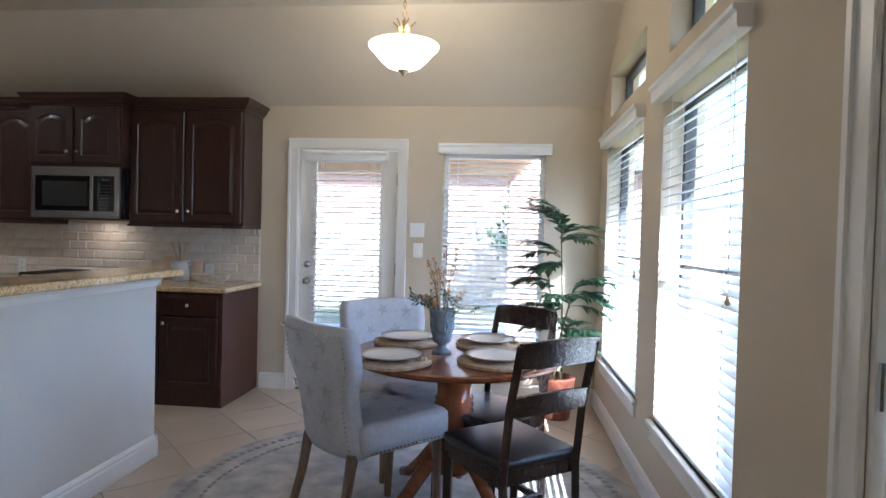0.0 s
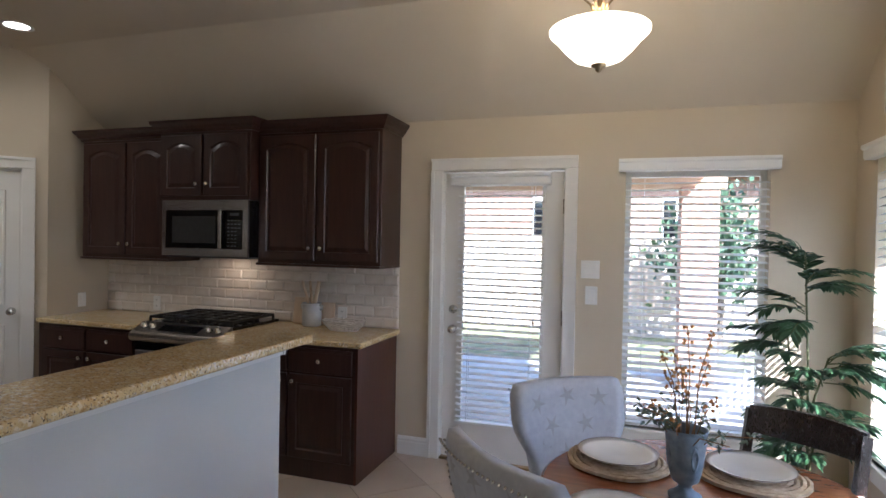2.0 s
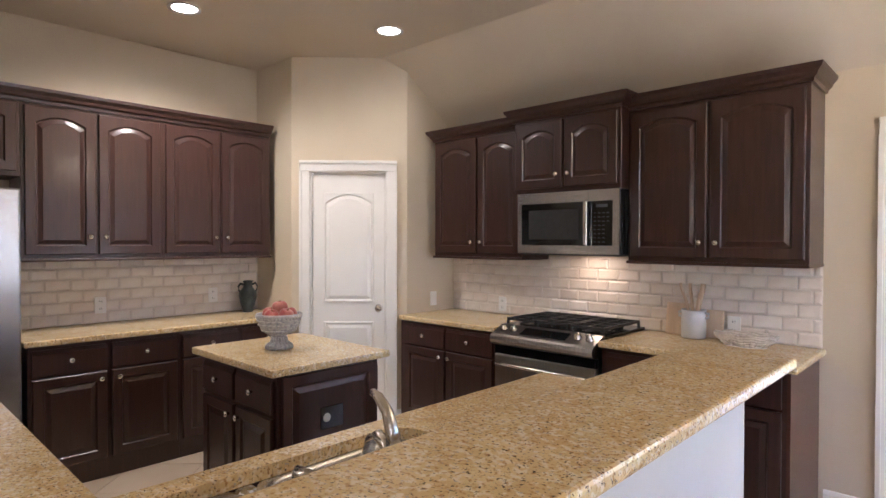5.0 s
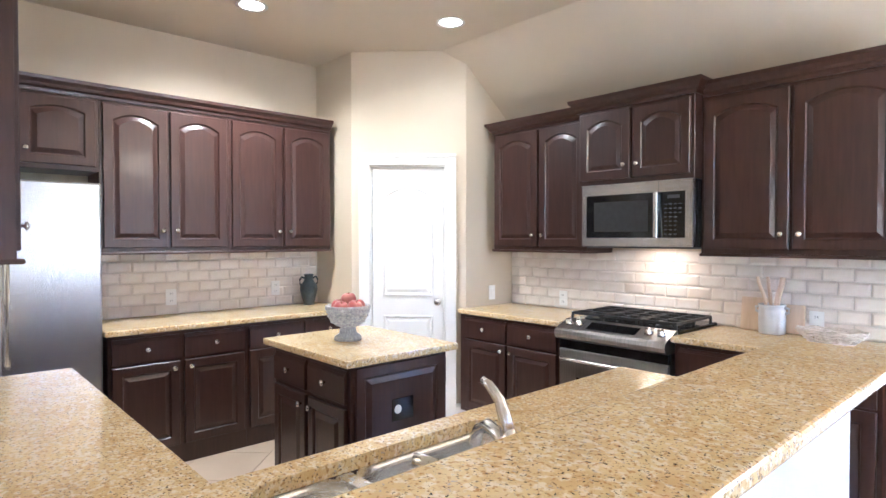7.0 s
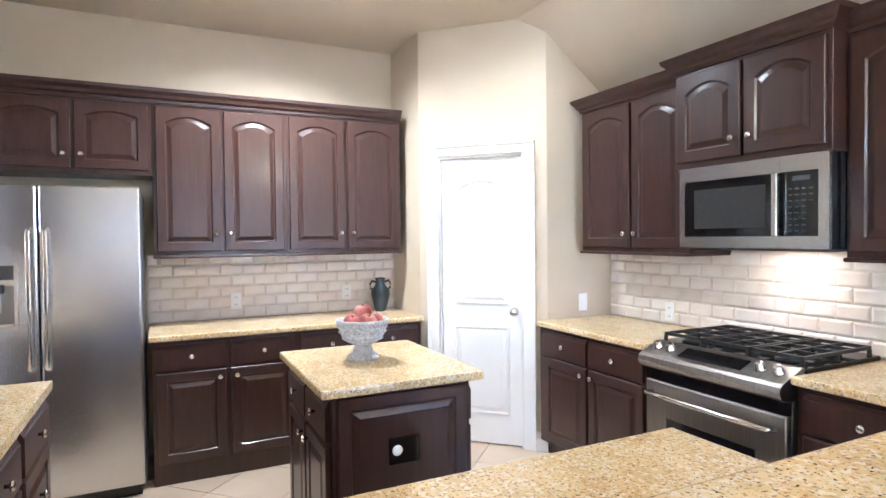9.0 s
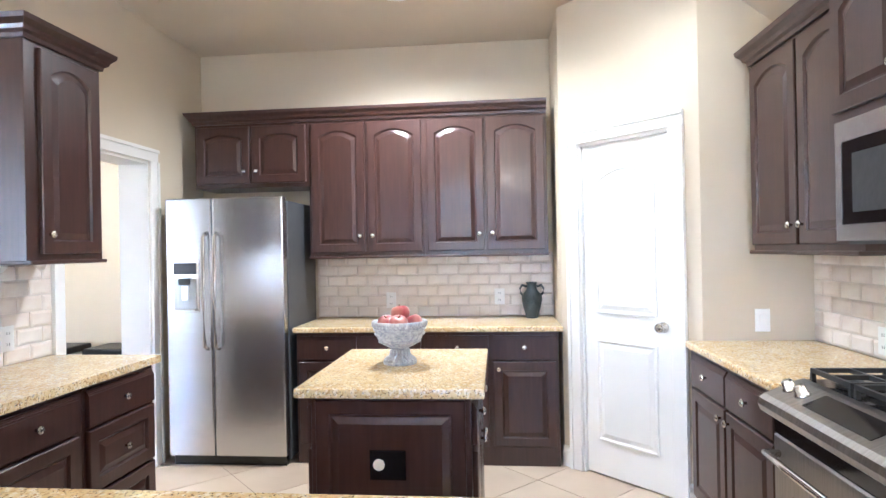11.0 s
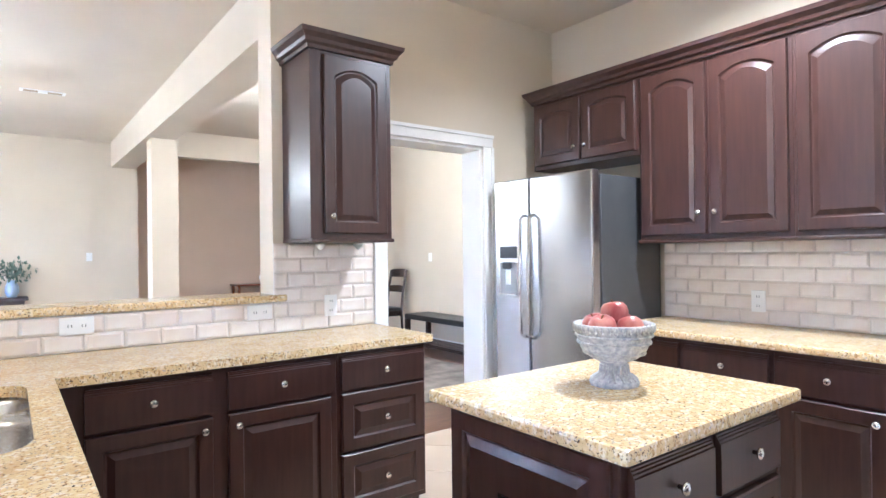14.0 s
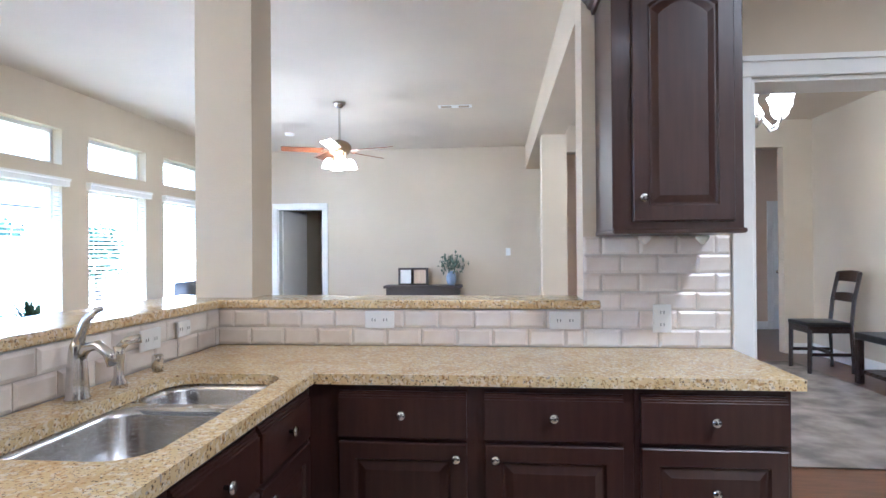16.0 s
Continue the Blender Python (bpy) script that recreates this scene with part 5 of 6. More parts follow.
VX, VY = 0.045, 2.53
vs = thing("vase", "blue-grey carved footed vase on the table", "vase", VX, VY, TOPZ)
part("body", lathe([(0.048, 0), (0.05, 0.008), (0.035, 0.016), (0.02, 0.03), (0.02, 0.042), (0.04, 0.055), (0.05, 0.09), (0.057, 0.15), (0.062, 0.20), (0.064, 0.215), (0.058, 0.215), (0.05, 0.15), (0.02, 0.07)], 22), VASEM, vs, "", True)
for i in range(4):
    a = math.pi / 2 * i + 0.4
    o = part("medallion", lathe([(0.016, 0), (0.016, 0.004), (0.010, 0.006), (0.008, 0.002)], 14, None, (0, 0, 0), Matrix.Diagonal((0.8, 2.4, 1))), VASEM, vs, "", True)
    o.matrix_local = Matrix.Translation((0.053 * math.cos(a), 0.053 * math.sin(a), 0.135)) @ Vector((math.cos(a), math.sin(a), -0.08)).to_track_quat("Z", "Y").to_matrix().to_4x4()
sp = thing("dried_flowers", "spray of dried orange flowers and sage leaves in the vase", "flowers", VX, VY, TOPZ + 0.20)
bt, bf, bl_ = bmesh.new(), bmesh.new(), bmesh.new()
rnd = random.Random(4)
for i in range(26):
    a = rnd.uniform(0, 2 * math.pi)
    tall = i < 8
    h, out = (rnd.uniform(0.18, 0.34), rnd.uniform(0.02, 0.09)) if tall else (rnd.uniform(0.02, 0.12), rnd.uniform(0.10, 0.24))
    pts = [Vector((0.02 * math.cos(a), 0.02 * math.sin(a), -0.05)), Vector((out * 0.5 * math.cos(a), out * 0.5 * math.sin(a), h * 0.6)), Vector((out * math.cos(a + 0.2), out * math.sin(a + 0.2), h))]
    tube(pts, 0.0018, 4, bt)
    for k in range(14):
        t = rnd.uniform(0.35, 1)
        p = pts[1].lerp(pts[2], (t - 0.35) / 0.65) + Vector([rnd.uniform(-0.014, 0.014) for _ in range(3)])
        if tall or i % 3 == 0:
            bmesh.ops.create_icosphere(bf, subdivisions=1, radius=rnd.uniform(0.003, 0.0065), matrix=Matrix.Translation(p))
        else:
            q = Euler((rnd.uniform(-1, 1), rnd.uniform(-1, 1), rnd.uniform(0, 6))).to_matrix()
            bl_.faces.new([bl_.verts.new(p + q @ Vector(v)) for v in ((0, 0, 0), (0.013, 0.006, 0.002), (0.030, 0, 0), (0.013, -0.006, 0.002))])
part("twigs", bt, TWIG, sp)
part("blossoms", bf, BLOOM, sp, "tiny orange blossoms")
part("foliage", bl_, SAGE, sp, "grey-green leaves")

# ---- potted palm in the corner ----
QX, QY = 0.76, 4.12
pl = thing("potted_palm", "tall artificial palm in a woven red basket pot", "plant", QX, QY, 0)
part("pot", lathe([(0.10, 0), (0.105, 0.01), (0.125, 0.20), (0.135, 0.29), (0.14, 0.31), (0.12, 0.31), (0.11, 0.27), (0.01, 0.26)], 26), REDPOT, pl, "", True)
bs, bl_ = bmesh.new(), bmesh.new()
rnd = random.Random(11)


def leaflet(bm, p, d, up, length, width):
    side = d.cross(up).normalized()
    pts = [(0, 0), (0.25, 0.8), (0.55, 1.0), (0.8, 0.6), (1.0, 0.0)]
    mid = [bm.verts.new(p + d * (length * u) - up * (length * 0.30 * u * u)) for u, _ in pts]
    for sg in (1, -1):
        prev = None
        for (u, wd), mv in zip(pts, mid):
            v = bm.verts.new(mv.co + side * (sg * wd * width / 2) + up * 0.004 * wd)
            if prev is not None:
                bm.faces.new((prev[1], mv, v, prev[0]) if sg > 0 else (mv, prev[1], prev[0], v))
            prev = (v, mv)


STALKS = [(0.0, 0.0, 1.50), (-0.09, -0.05, 1.10), (0.10, -0.06, 0.98), (-0.03, -0.12, 0.80), (0.05, -0.10, 0.66)]
for k, (lx, ly, tipz) in enumerate(STALKS):
    bx, by = 0.035 * math.cos(k * 1.3), 0.035 * math.sin(k * 1.3)
    tube([(bx, by, 0.25), (bx * 0.7 + lx * 0.4, by + ly * 0.4, 0.25 + (tipz - 0.25) * 0.5), (lx, ly, tipz)], 0.008, 6, bs, 0.6)
# each frond: the stalk it leaves, height, turn in degrees, rise in degrees, length
FRONDS = [(0, 1.48, 150, 72, 0.34), (0, 1.46, 215, 55, 0.34), (0, 1.36, 10, 42, 0.30), (0, 1.34, -25, 30, 0.30), (0, 1.40, 250, 66, 0.28), (0, 1.24, 190, 40, 0.36), (0, 1.20, 215, 30, 0.34),
          (0, 1.16, 230, 12, 0.26), (1, 1.08, 175, 34, 0.30), (1, 1.02, 200, 24, 0.30), (1, 0.95, 240, 45, 0.26), (2, 0.98, -10, 44, 0.34), (2, 0.97, -32, 38, 0.36), (2, 0.95, 5, 12, 0.28),
          (2, 0.90, -45, 20, 0.36), (2, 0.86, -80, 50, 0.30), (3, 0.80, 205, 45, 0.28), (3, 0.78, 250, 60, 0.30), (3, 0.72, 280, 40, 0.28), (3, 0.66, 180, 30, 0.26), (4, 0.66, 290, 55, 0.30),
          (4, 0.62, -40, 45, 0.26), (4, 0.55, -20, 25, 0.26), (4, 0.52, 215, 30, 0.26), (3, 0.48, 200, 20, 0.24), (4, 0.45, 260, 40, 0.24)]
for st, z, turn, rise, L in [(a, b, c, d, e * 0.86) for a, b, c, d, e in FRONDS] + [(a, b - 0.05, c + 28, d - 12, e * 0.8) for a, b, c, d, e in FRONDS[::2]] + [(a, b - 0.03, c - 35, d + 10, e * 0.75) for a, b, c, d, e in FRONDS[1::2]]:
    lx, ly, tipz = STALKS[st]
    u0 = (z - 0.25) / (tipz - 0.25)
    base_p = Vector((lx * u0, ly * u0, z))
    az, el = radians(turn + rnd.uniform(-8, 8)), radians(rise)
    h = Vector((math.cos(az), math.sin(az), 0))
    spine = [base_p + h * (L * u * math.cos(el * (1 - 0.5 * u))) + Vector((0, 0, L * (u * math.sin(el) - 0.40 * u * u))) for u in (0, 0.25, 0.5, 0.75, 1.0)]
    tube(spine, 0.004, 5, bs, 0.5)
    for k in range(13):
        u = 0.2 + 0.8 * k / 12
        i = min(3, int(u * 4))
        p = spine[i].lerp(spine[i + 1], u * 4 - i)
        d = (spine[i + 1] - spine[i]).normalized()
        cross = d.cross(Vector((0, 0, 1))).normalized()
        up = cross.cross(d).normalized()
        for sg in (1, -1):
            dd = (d * (0.75 + 0.5 * u) + cross * (sg * (1.05 - 0.45 * u)) + up * rnd.uniform(-0.1, 0.35)).normalized()
            leaflet(bl_, p, dd, up, rnd.uniform(0.10, 0.135) * (1.0 - 0.3 * abs(u - 0.5)), rnd.uniform(0.021, 0.029))
part("stem", bs, STEMM, pl)
part("leaves", bl_, LEAF, pl, "dark green pinnate leaves")

# ---- dining room ----
tagged(part("area_rug", B((-6.55, -4.62, -4.0, -0.58, 0.003, 0.012), bevel=0.003), DRUG), "faded grey and tan area rug on the wood floor", "rug")
bn = thing("bench", "dark wood bench with a brown padded seat", "bench", -6.82, -2.18, 0.002)
part("seat", B((-0.20, 0.20, -0.78, 0.78, 0.43, 0.50), bevel=0.02, seg=2), LEATHER, bn, "dark padded seat")
for i in range(16):
    part("shelf_slat", B((-0.17, 0.17, -0.72 + 0.09 * i, -0.66 + 0.09 * i, 0.12, 0.14)), DARKW, bn)
for sx in (-0.15, 0.15):
    part("shelf_rail", B((sx - 0.015, sx + 0.015, -0.71, 0.71, 0.10, 0.12)), DARKW, bn)
for sx in (-0.17, 0.17):
    for sy in (-0.74, 0.74):
        part("leg", B((sx - 0.03, sx + 0.03, sy - 0.03, sy + 0.03, 0, 0.43), bevel=0.004), DARKW, bn)
bn = thing("bench", "second dark padded bench at the dining wall", "bench", -6.82, -0.75, 0.002)
part("seat", B((-0.20, 0.20, -0.45, 0.45, 0.43, 0.50), bevel=0.02, seg=2), LEATHER, bn, "dark padded seat")
for sx in (-0.17, 0.17):
    for sy in (-0.41, 0.41):
        part("leg", B((sx - 0.03, sx + 0.03, sy - 0.03, sy + 0.03, 0, 0.43), bevel=0.004), DARKW, bn)
dc = ladder_chair(-6.80, -3.50, -90, "dark ladder-back dining chair beside the bench")
dc.location.z = 0.014
dc.scale = (1.05, 1.05, 1.12)
ch = thing("chandelier", "nickel chandelier with frosted bell shades, lit", "chandelier", -5.16, -1.66, 0.22)
part("rod", tube([(0, 0, CEILZ - 0.22), (0, 0, 2.15)], 0.012, 8), NICKEL, ch)
part("hub", lathe([(0.02, 2.05), (0.05, 2.10), (0.06, 2.16), (0.03, 2.22), (0.01, 2.26)], 16), NICKEL, ch, "", True)
for i in range(5):
    a = 2 * math.pi * i / 5 + 0.9
    c, s = math.cos(a), math.sin(a)
    part("arm", tube([(0.04 * c, 0.04 * s, 2.14), (0.13 * c, 0.13 * s, 2.03), (0.19 * c, 0.19 * s, 2.05), (0.22 * c, 0.22 * s, 2.14)], 0.010, 8), NICKEL, ch, "", True)
    part("shade", lathe([(0.035, 2.14), (0.06, 2.17), (0.07, 2.24), (0.095, 2.30), (0.09, 2.30), (0.05, 2.20), (0.01, 2.17)], 18, None, (0.22 * c, 0.22 * s, 0)), BULB, ch, "frosted white bell shade", True)
lp = new("chandelier_light", bpy.data.lights.new("chandelier_light", "POINT"))
lp.data.energy, lp.data.shadow_soft_size, lp.data.color = 3.2, 0.28, (1.0, 0.88, 0.72)
lp.location = (-5.16, -1.66, 2.66)

# ---- hall ----
ht = thing("hall_table", "small dark red console table against the peach wall", "table", -6.05, -6.66, 0, 90)
part("tabletop", B((-0.2, 0.2, -0.55, 0.55, 0.77, 0.80), bevel=0.006), CHERRY, ht)
for sx in (-0.16, 0.16):
    for sy in (-0.5, 0.5):
        part("leg", B((sx - 0.02, sx + 0.02, sy - 0.02, sy + 0.02, 0, 0.77), bevel=0.004), CHERRY, ht)
tagged(part("white_vase", lathe([(0.06, 0), (0.10, 0.06), (0.11, 0.12), (0.08, 0.17), (0.04, 0.20), (0.045, 0.25), (0.035, 0.25)], 20, None, (-6.07, -6.66, 0.80)), PORC, None, "", True), "pale ceramic vase on the hall table", "vase")
sc = thing("wall_chime", "white door chime box on the hall wall", "chime", -6.36, -6.9, 1.38, 180)
part("box", B((-0.09, 0.09, -0.05, 0, 0, 0.12), bevel=0.006), WHITE, sc)
part("lower_box", B((-0.05, 0.05, -0.04, 0, -0.10, -0.01), bevel=0.004), WHITE, sc)

# ---- living room ----
fn = thing("ceiling_fan", "brass ceiling fan with cherry blades and lit glass shades", "fan", -1.42, -3.1, 0)
part("canopy", lathe([(0.07, CEILZ), (0.07, CEILZ - 0.02), (0.03, CEILZ - 0.06), (0.012, CEILZ - 0.065)], 18), NICKEL, fn, "", True)
part("downrod", tube([(0, 0, CEILZ - 0.05), (0, 0, 2.52)], 0.013, 8), NICKEL, fn)
part("motor", lathe([(0.03, 2.55), (0.10, 2.52), (0.13, 2.48), (0.13, 2.44), (0.10, 2.40), (0.06, 2.37), (0.06, 2.33), (0.02, 2.31)], 24), BRASS, fn, "", True)
for i in range(5):
    bl = part("blade", B((0.17, 0.62, -0.065, 0.065, -0.004, 0.004), bevel=0.003), CHERRY, fn, "cherry wood blade")
    bl.matrix_local = Matrix.Translation((0, 0, 2.43)) @ Matrix.Rotation(2 * math.pi * i / 5 + 0.35, 4, "Z") @ Matrix.Rotation(radians(12), 4, "X")
    part("blade_iron", B((-0.06, 0.06, -0.02, 0.02, -0.008, -0.004)), BRASS, bl).location = (0.14, 0, 0)
for i in range(4):
    a = math.pi / 2 * i + 0.5
    part("shade", lathe([(0.02, 0), (0.05, -0.03), (0.065, -0.08), (0.075, -0.10), (0.06, -0.10), (0.03, -0.04)], 16, None, (0.12 * math.cos(a), 0.12 * math.sin(a), 2.34)), BULB, fn, "frosted glass shade, lit", True)
lp = new("fan_light", bpy.data.lights.new("fan_light", "POINT"))
lp.data.energy, lp.data.shadow_soft_size, lp.data.color = 4, 0.12, (1.0, 0.84, 0.6)
lp.location = (-1.42, -3.1, 2.18)
vt = thing("ceiling_vent", "white ceiling air vent with two openings", "vent", -2.67, -3.4, CEILZ)
part("frame", B((-0.19, 0.19, -0.06, 0.06, -0.008, 0), bevel=0.003), WHITE, vt)
for sx in (-0.10, 0.10):
    part("grille", B((sx - 0.06, sx + 0.06, -0.035, 0.035, -0.011, -0.006)), BRASS, vt)
tagged(part("smoke_detector", lathe([(0.065, 0), (0.065, -0.025), (0.04, -0.035), (0.01, -0.036)], 20, None, (-0.3, -4.6, CEILZ)), WHITE, None, "", True), "white round smoke detector on the ceiling", "smoke detector")
cs = thing("console_table", "dark wooden console table against the far wall", "table", -1.99, -5.80, 0)
part("tabletop", B((-0.60, 0.60, -0.19, 0.19, 0.76, 0.80), bevel=0.005), CONSOLE, cs)
part("apron", B((-0.56, 0.56, -0.16, 0.16, 0.64, 0.76)), CONSOLE, cs)
for sx in (-0.53, 0.53):
    for sy in (-0.14, 0.14):
        part("leg", B((sx - 0.03, sx + 0.03, sy - 0.03, sy + 0.03, 0, 0.64), bevel=0.004), CONSOLE, cs)
for px, wd in ((-1.72, 0.12), (-1.93, 0.13)):
    pf = thing("photo_frame", "dark wooden box frame standing on the console", "frame", px, -5.80, 0.80)
    part("frame", B((-wd, wd, -0.05, 0.05, 0, 0.03), (-wd, wd, -0.05, 0.05, 0.24, 0.27), (-wd, -wd + 0.03, -0.05, 0.05, 0.03, 0.24), (wd - 0.03, wd, -0.05, 0.05, 0.03, 0.24)), CONSOLE, pf)
    part("inlay", B((-wd + 0.03, wd - 0.03, -0.02, 0.03, 0.03, 0.24)), WHITE if px > -1.8 else BEECH, pf)
vp = thing("potted_greenery", "blue vase of grey-green leaves on the console", "plant", -2.42, -5.80, 0.80)
part("vase", lathe([(0.05, 0), (0.075, 0.06), (0.075, 0.14), (0.05, 0.20), (0.05, 0.22), (0.04, 0.22)], 18), BLUEVASE, vp, "", True)
bl_ = bmesh.new()
rnd = random.Random(3)
for i in range(150):
    p = Vector((rnd.gauss(0, 0.09), rnd.gauss(0, 0.07), 0.33 + rnd.gauss(0, 0.06)))
    q = Euler((rnd.uniform(-2, 2), rnd.uniform(-2, 2), rnd.uniform(0, 6))).to_matrix()
    bl_.faces.new([bl_.verts.new(p + q @ Vector(v)) for v in ((0, 0, 0), (0.03, 0.018, 0), (0.065, 0, 0), (0.03, -0.018, 0))])
for i in range(8):
    tube([(0, 0, 0.15), (0.07 * math.cos(i), 0.07 * math.sin(i), 0.36)], 0.003, 4, bl_)
part("leaves", bl_, SAGE, vp)
ag = thing("potted_agave", "dark spiky plant in a pot by the living room window", "plant", 0.60, -1.25, 0)
part("pot", lathe([(0.16, 0), (0.19, 0.45), (0.2, 0.62), (0.17, 0.62), (0.02, 0.58)], 22), GREY, ag, "", True)
bl_ = bmesh.new()
for i in range(22):
    a, el = rnd.uniform(0, 6.28), rnd.uniform(0.5, 1.45)
    d = Vector((math.cos(a) * math.cos(el), math.sin(a) * math.cos(el), math.sin(el)))
    leaflet(bl_, Vector((0, 0, 0.58)), d, Vector((0, 0, 1)), rnd.uniform(0.40, 0.58), 0.06)
part("leaves", bl_, LEAF, ag)
so = thing("sofa", "dark grey upholstered sofa with rolled arms", "sofa", 0.25, -4.3, 0, -90)
part("seat", B((-0.9, 0.9, -0.4, 0.4, 0.12, 0.45), bevel=0.05, seg=3), GREY, so, "", True)
part("backrest", B((-0.9, 0.9, 0.22, 0.45, 0.40, 0.98), bevel=0.07, seg=3), GREY, so, "", True)
for sx in (-0.95, 0.95):
    part("arm", B((sx - 0.11, sx + 0.11, -0.4, 0.42, 0.0, 0.64), bevel=0.06, seg=3), GREY, so, "", True)

# ---- outdoors ----
tagged(part("ground", B((-60, 60, -60, 60, -0.35, -0.15)), GRASS), "dry winter lawn round the house", "ground", kind="structure")
tagged(part("pavement", B((-5.0, 2.2, N + 0.2, 8.6, -0.15, -0.06)), PATIO), "pale concrete patio slab behind the house", "patio", kind="structure")
# unseen overhang, made deep to keep sun off the upper east windows
eave = tagged(part("eave", B((EX + 0.2, EX + 1.15, -8.0, N + 0.5, 2.74, 2.9)), TRIM), "unseen boxed eave added deep along the east wall to shade its windows", "eave", kind="structure")
pc = thing("patio_cover", "tan patio roof on a brick post", "patio cover")
part("deck", B((-4.6, 0.9, N + 0.2, 8.0, 2.62, 2.80)), SOFFIT, pc)
part("beam", B((-4.6, 0.9, 7.8, 8.0, 2.22, 2.62)), SOFFIT, pc)
for px in (-4.3, 0.6):
    part("post", B((px - 0.2, px + 0.2, 7.6, 8.0, -0.06, 2.22), bevel=0.01), BRICKM, pc, "brick post")
board = bpy.data.meshes.new("board")
bm = B((-0.066, 0.066, -0.01, 0.01, 0, 1.85), bevel=0.004)
bm.to_mesh(board)
bm.free()
board.materials.append(FENCE)
for x0, y0, dx, dy, n in ((-7.0, 12.2, 0.142, 0, 112), (7.2, -9.0, 0, 0.142, 150)):
    fe = thing("fence", "weathered cedar privacy fence along the yard", "fence", x0, y0, -0.15, 0 if dx else 90)
    for i in range(n):
        o = new("board", board)
        o.parent = fe
        o.matrix_local = pose(0.142 * i, 0, random.uniform(0, 0.012), 0, 0, random.uniform(-1, 1))
    for zz in (0.35, 1.45):
        part("rail", B((0, 0.142 * n, 0.012, 0.05, zz, zz + 0.09)), FENCE, fe)


def house(x, y, w, d, h, rz, label):
    hs = thing("house", label, "house", x, y, -0.15, rz)
    wl_ = part("wall", B((-w / 2, w / 2, -d / 2, d / 2, 0, h)), BRICKM, hs)
    bm = bmesh.new()
    o = 0.5
    v = [bm.verts.new(p) for p in ((-w / 2 - o, -d / 2 - o, h), (w / 2 + o, -d / 2 - o, h), (w / 2 + o, d / 2 + o, h), (-w / 2 - o, d / 2 + o, h), (-w / 4, 0, h + 2.6), (w / 4, 0, h + 2.6))]
    for f in ((0, 1, 5, 4), (1, 2, 5), (2, 3, 4, 5), (3, 0, 4), (3, 2, 1, 0)):
        bm.faces.new([v[i] for i in f])
    part("roof", bm, ROOFM, hs, "dark shingled hip roof")
    for wx in (-w * 0.25, w * 0.05, w * 0.28):
        wi = part("window", B((wx - 0.55, wx + 0.55, -d / 2 - 0.03, -d / 2 + 0.02, h - 1.7, h - 0.5)), TRIM, hs)
        for i in (-0.36, 0, 0.36):
            part("pane", B((wx + i - 0.15, wx + i + 0.15, -d / 2 - 0.04, -d / 2 - 0.03, h - 1.6, h - 0.6)), BLACK, wi)


house(-3.0, 21.0, 15, 8, 3.5, 0, "brick neighbour house with a dark roof")
house(15.0, 8.0, 12, 8, 3.2, -90, "brick neighbour house behind the side fence")
house(16.0, -10.0, 12, 8, 3.0, -90, "brick neighbour house beyond the side yard")


def tree(x, y, h, seed, label):
    rr = random.Random(seed)
    t = thing("tree", label, "tree", x, y, -0.15)
    bm = tube([(0, 0, 0), (0.05, 0.02, h * 0.3), (0.0, 0.06, h * 0.62), (0.05, 0.0, h * 0.95)], 0.13, 8, None, 0.25)
    bl = bmesh.new()
    for i in range(22):
        a, z = rr.uniform(0, 6.28), h * rr.uniform(0.25, 0.9)
        L = (h - z) * 0.42 + 0.25
        tip = Vector((L * math.cos(a), L * math.sin(a), z + L * 0.45))
        tube([(0.02, 0.02, z), tip * 0.5 + Vector((0, 0, z * 0.5)), tip], 0.03, 5, bm, 0.3)
        for k in range(70):
            p = Vector((0, 0, z)).lerp(tip, rr.uniform(0.25, 1.05)) + Vector([rr.gauss(0, 0.22) for _ in range(3)])
            q = Euler((rr.uniform(-2, 2), rr.uniform(-2, 2), rr.uniform(0, 6))).to_matrix()
            bl.faces.new([bl.verts.new(p + q @ Vector(v)) for v in ((0, 0, 0), (0.07, 0.045, 0), (0.15, 0, 0), (0.07, -0.045, 0))])
    part("trunk", bm, BARK, t, "grey-brown trunk and limbs")
    part("crown", bl, TREELEAF, t, "dense evergreen leaves")


tree(9.0, -9.5, 2.1, 1, "dark evergreen tree in the side yard")
tree(9.4, -14.0, 2.2, 2, "smaller evergreen tree by the fence")
tree(1.2, 10.8, 2.6, 5, "young evergreen by the back fence")


# ---- wall tiles ----
TW, TH = 0.1545, 0.0785


def tile_mesh(w, h):
    bm = bmesh.new()
    a = [bm.verts.new(p) for p in ((-w / 2, 0, -h / 2), (w / 2, 0, -h / 2), (w / 2, 0, h / 2), (-w / 2, 0, h / 2))]
    b = [bm.verts.new((v.co.x, -0.004, v.co.z)) for v in a]
    i = 0.011
    c = [bm.verts.new((v.co.x - i * (1 if v.co.x > 0 else -1), -0.009, v.co.z - i * (1 if v.co.z > 0 else -1))) for v in a]
    for p, q in ((a, b), (b, c)):
        for k in range(4):
            bm.faces.new((p[k], p[(k + 1) % 4], q[(k + 1) % 4], q[k]))
    bm.faces.new(c)
    bmesh.ops.recalc_face_normals(bm, faces=bm.faces[:])
    me = bpy.data.meshes.new("tile")
    bm.to_mesh(me)
    bm.free()
    me.materials.append(STILE)
    return me


TILES = {}


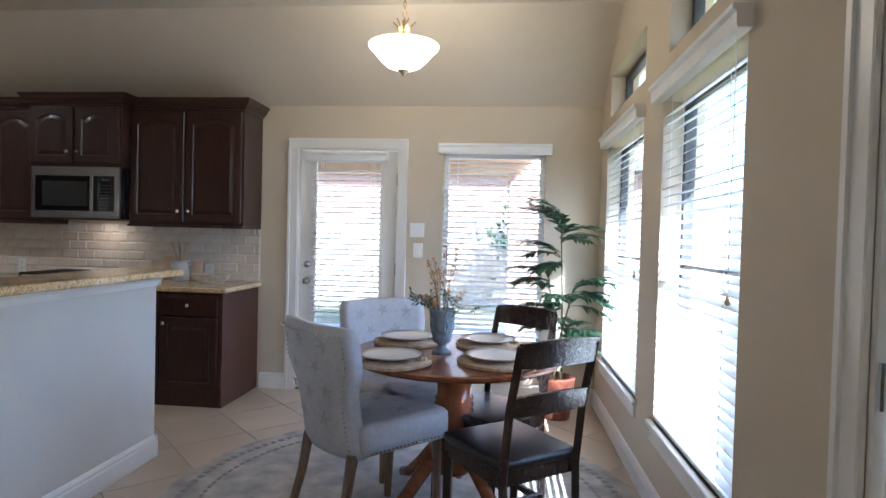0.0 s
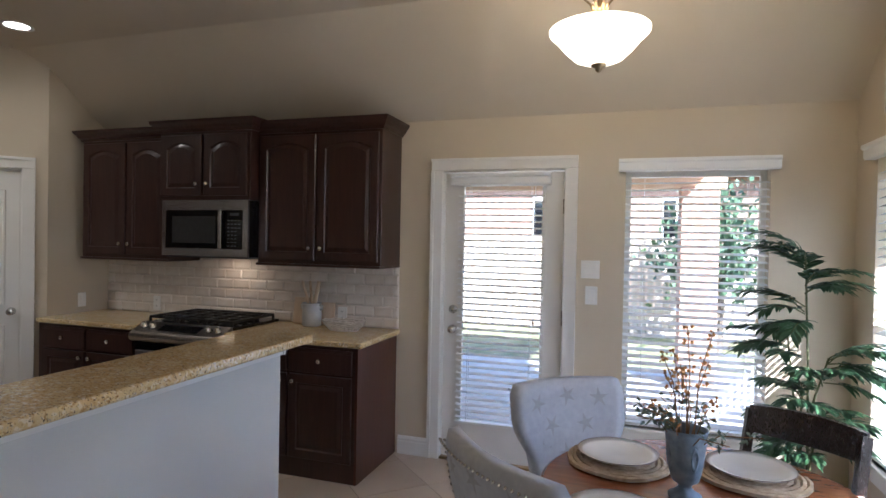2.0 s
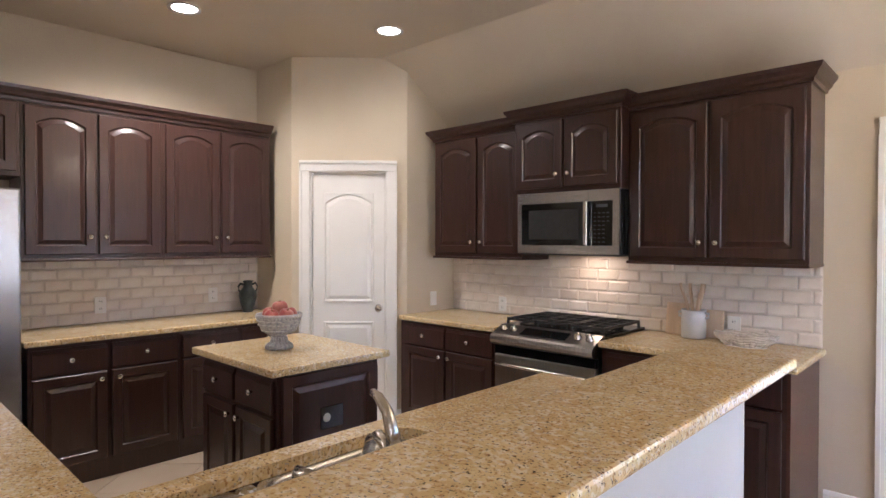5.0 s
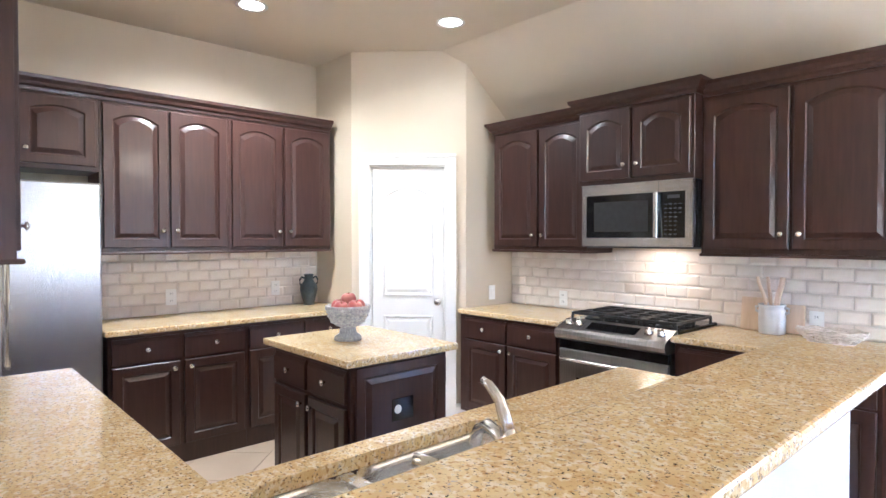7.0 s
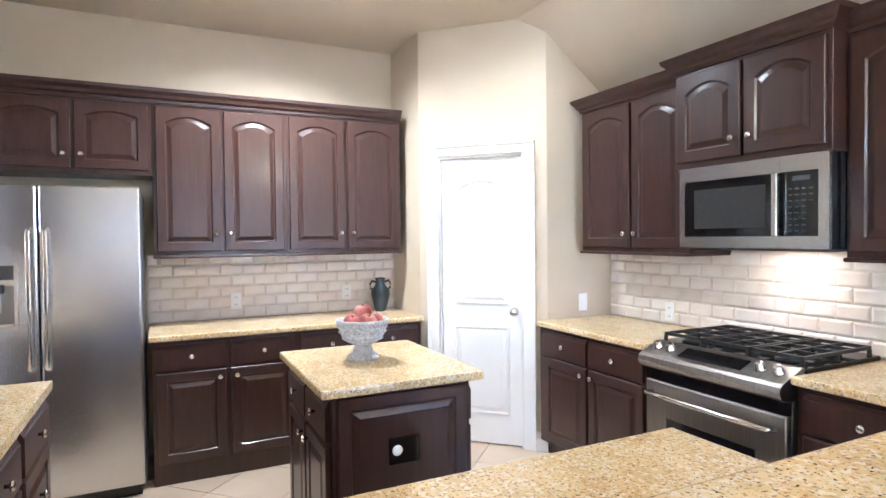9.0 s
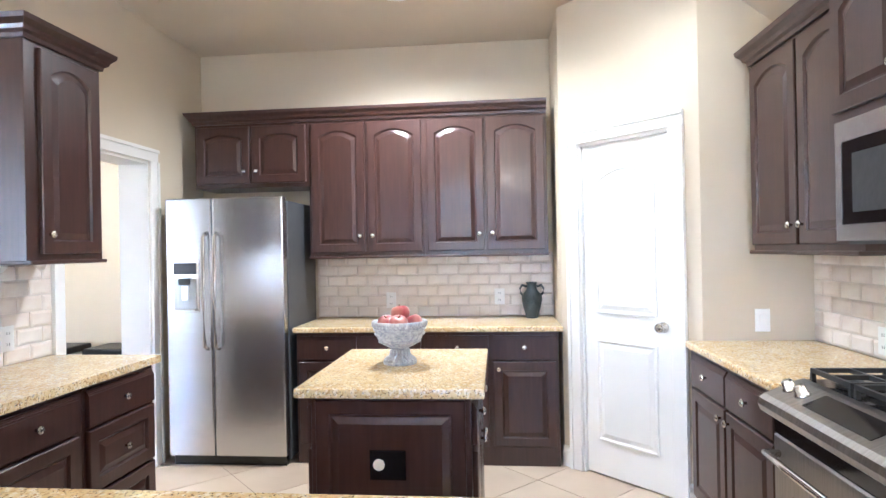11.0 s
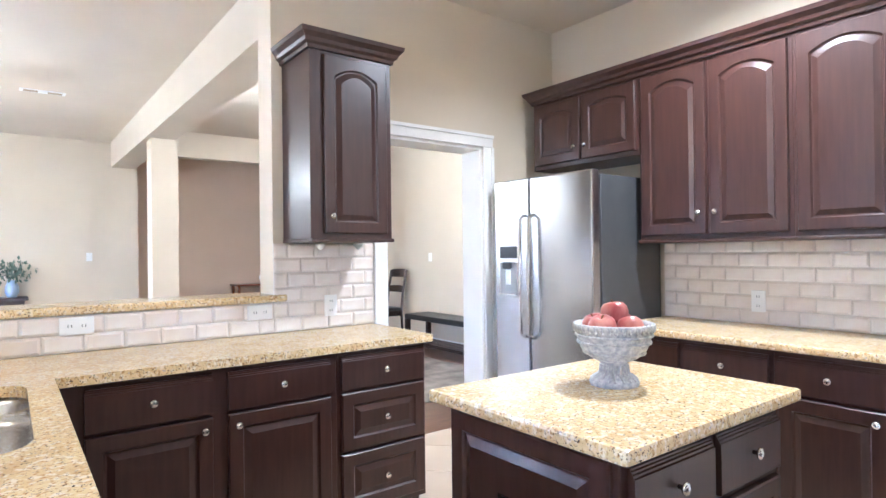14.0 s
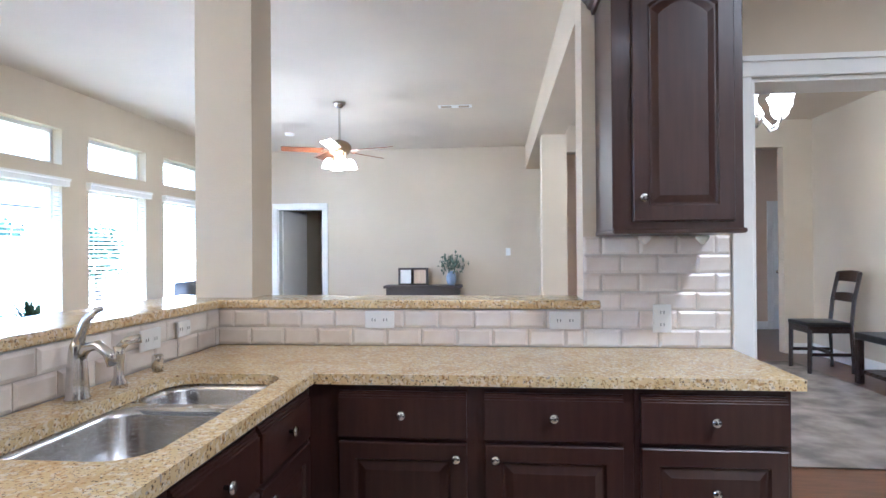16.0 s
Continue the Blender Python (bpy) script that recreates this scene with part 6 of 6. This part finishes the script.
def splash(parent, x, y, rz, length, z0, rows, name):
    back = part("splash_bed", B((0, length, -0.002, 0.004, z0, z0 + rows * TH)), SGROUT, parent)
    back.matrix_world = pose(x, y, 0, 0, 0, rz)
    for r in range(rows):
        u = -TW / 2 if r % 2 else 0.0
        while u < length - 0.01:
            a, b = max(u, 0), min(u + TW, length)
            if b - a > 0.02:
                key = round(b - a, 3)
                if key not in TILES:
                    TILES[key] = tile_mesh(b - a - 0.004, TH - 0.004)
                o = new("tile", TILES[key])
                o.parent = parent
                o.matrix_parent_inverse = parent.matrix_world.inverted()
                o.matrix_world = pose(x, y, 0, 0, 0, rz) @ pose((a + b) / 2, -0.002, z0 + (r + 0.5) * TH)
            u += TW


bpy.context.view_layer.update()
splash(wall_north, PNX, N - 0.004, 0, -1.73 - PNX, CT, 6, "north")
splash(wall_west, W + 0.004, 1.48, 90, 1.79, CT, 6, "west")
splash(wall_kitchen_south, -3.50, S - 0.004, 180, 0.605, CT, 6, "south")
splash(wall_half_south, -1.875, S - 0.004, 180, 1.625, CT, 2, "bar")
splash(wall_half_east, -1.874, 2.92, -90, 2.35, CT, 2, "bar")


# ---- floor tiles, laid diagonally ----
FT = 0.455
OX, OY = -1.33, 3.40


def clip(poly, axis, lim, keep_less):
    out = []
    for i in range(len(poly)):
        p, q = poly[i], poly[(i + 1) % len(poly)]
        ip, iq = (p[axis] <= lim) == keep_less, (q[axis] <= lim) == keep_less
        if ip:
            out.append(p)
        if ip != iq:
            t = (lim - p[axis]) / (q[axis] - p[axis])
            out.append((p[0] + t * (q[0] - p[0]), p[1] + t * (q[1] - p[1])))
    return out


def floor_piece(poly, cx, cy):
    bm = bmesh.new()
    top = [bm.verts.new((x - cx, y - cy, 0)) for x, y in poly]
    bot = [bm.verts.new((v.co.x * 1.0, v.co.y * 1.0, -0.006)) for v in top]
    bm.faces.new(top)
    for i in range(len(poly)):
        bm.faces.new((top[i], bot[i], bot[(i + 1) % len(poly)], top[(i + 1) % len(poly)]))
    bmesh.ops.recalc_face_normals(bm, faces=bm.faces[:])
    me = bpy.data.meshes.new("tile")
    bm.to_mesh(me)
    bm.free()
    me.materials.append(FTILE)
    return me


s = FT / math.sqrt(2)
half = (FT - 0.006) / math.sqrt(2)
full = floor_piece([(half, 0), (0, half), (-half, 0), (0, -half)], 0, 0)
for i in range(-30, 31):
    for j in range(-40, 41):
        if (i + j) % 2:
            continue
        cx, cy = OX + i * s, OY + s + j * s
        if not (W - s < cx < EX + s and -0.9 - s < cy < N + s):
            continue
        if cx < -3.5 and cy < 0.2 - s:
            continue
        poly = [(cx + half, cy), (cx, cy + half), (cx - half, cy), (cx, cy - half)]
        inside = W < cx - half and cx + half < EX and cy + half < N
        if inside:
            me = full
        else:
            for ax, lim, less in ((0, W, False), (0, EX, True), (1, N, True)):
                poly = clip(poly, ax, lim, less) if poly else poly
            if len(poly) < 3:
                continue
            me = floor_piece(poly, cx, cy)
        o = new("tile", me)
        o.parent = floor
        o.location = (cx, cy, 0)
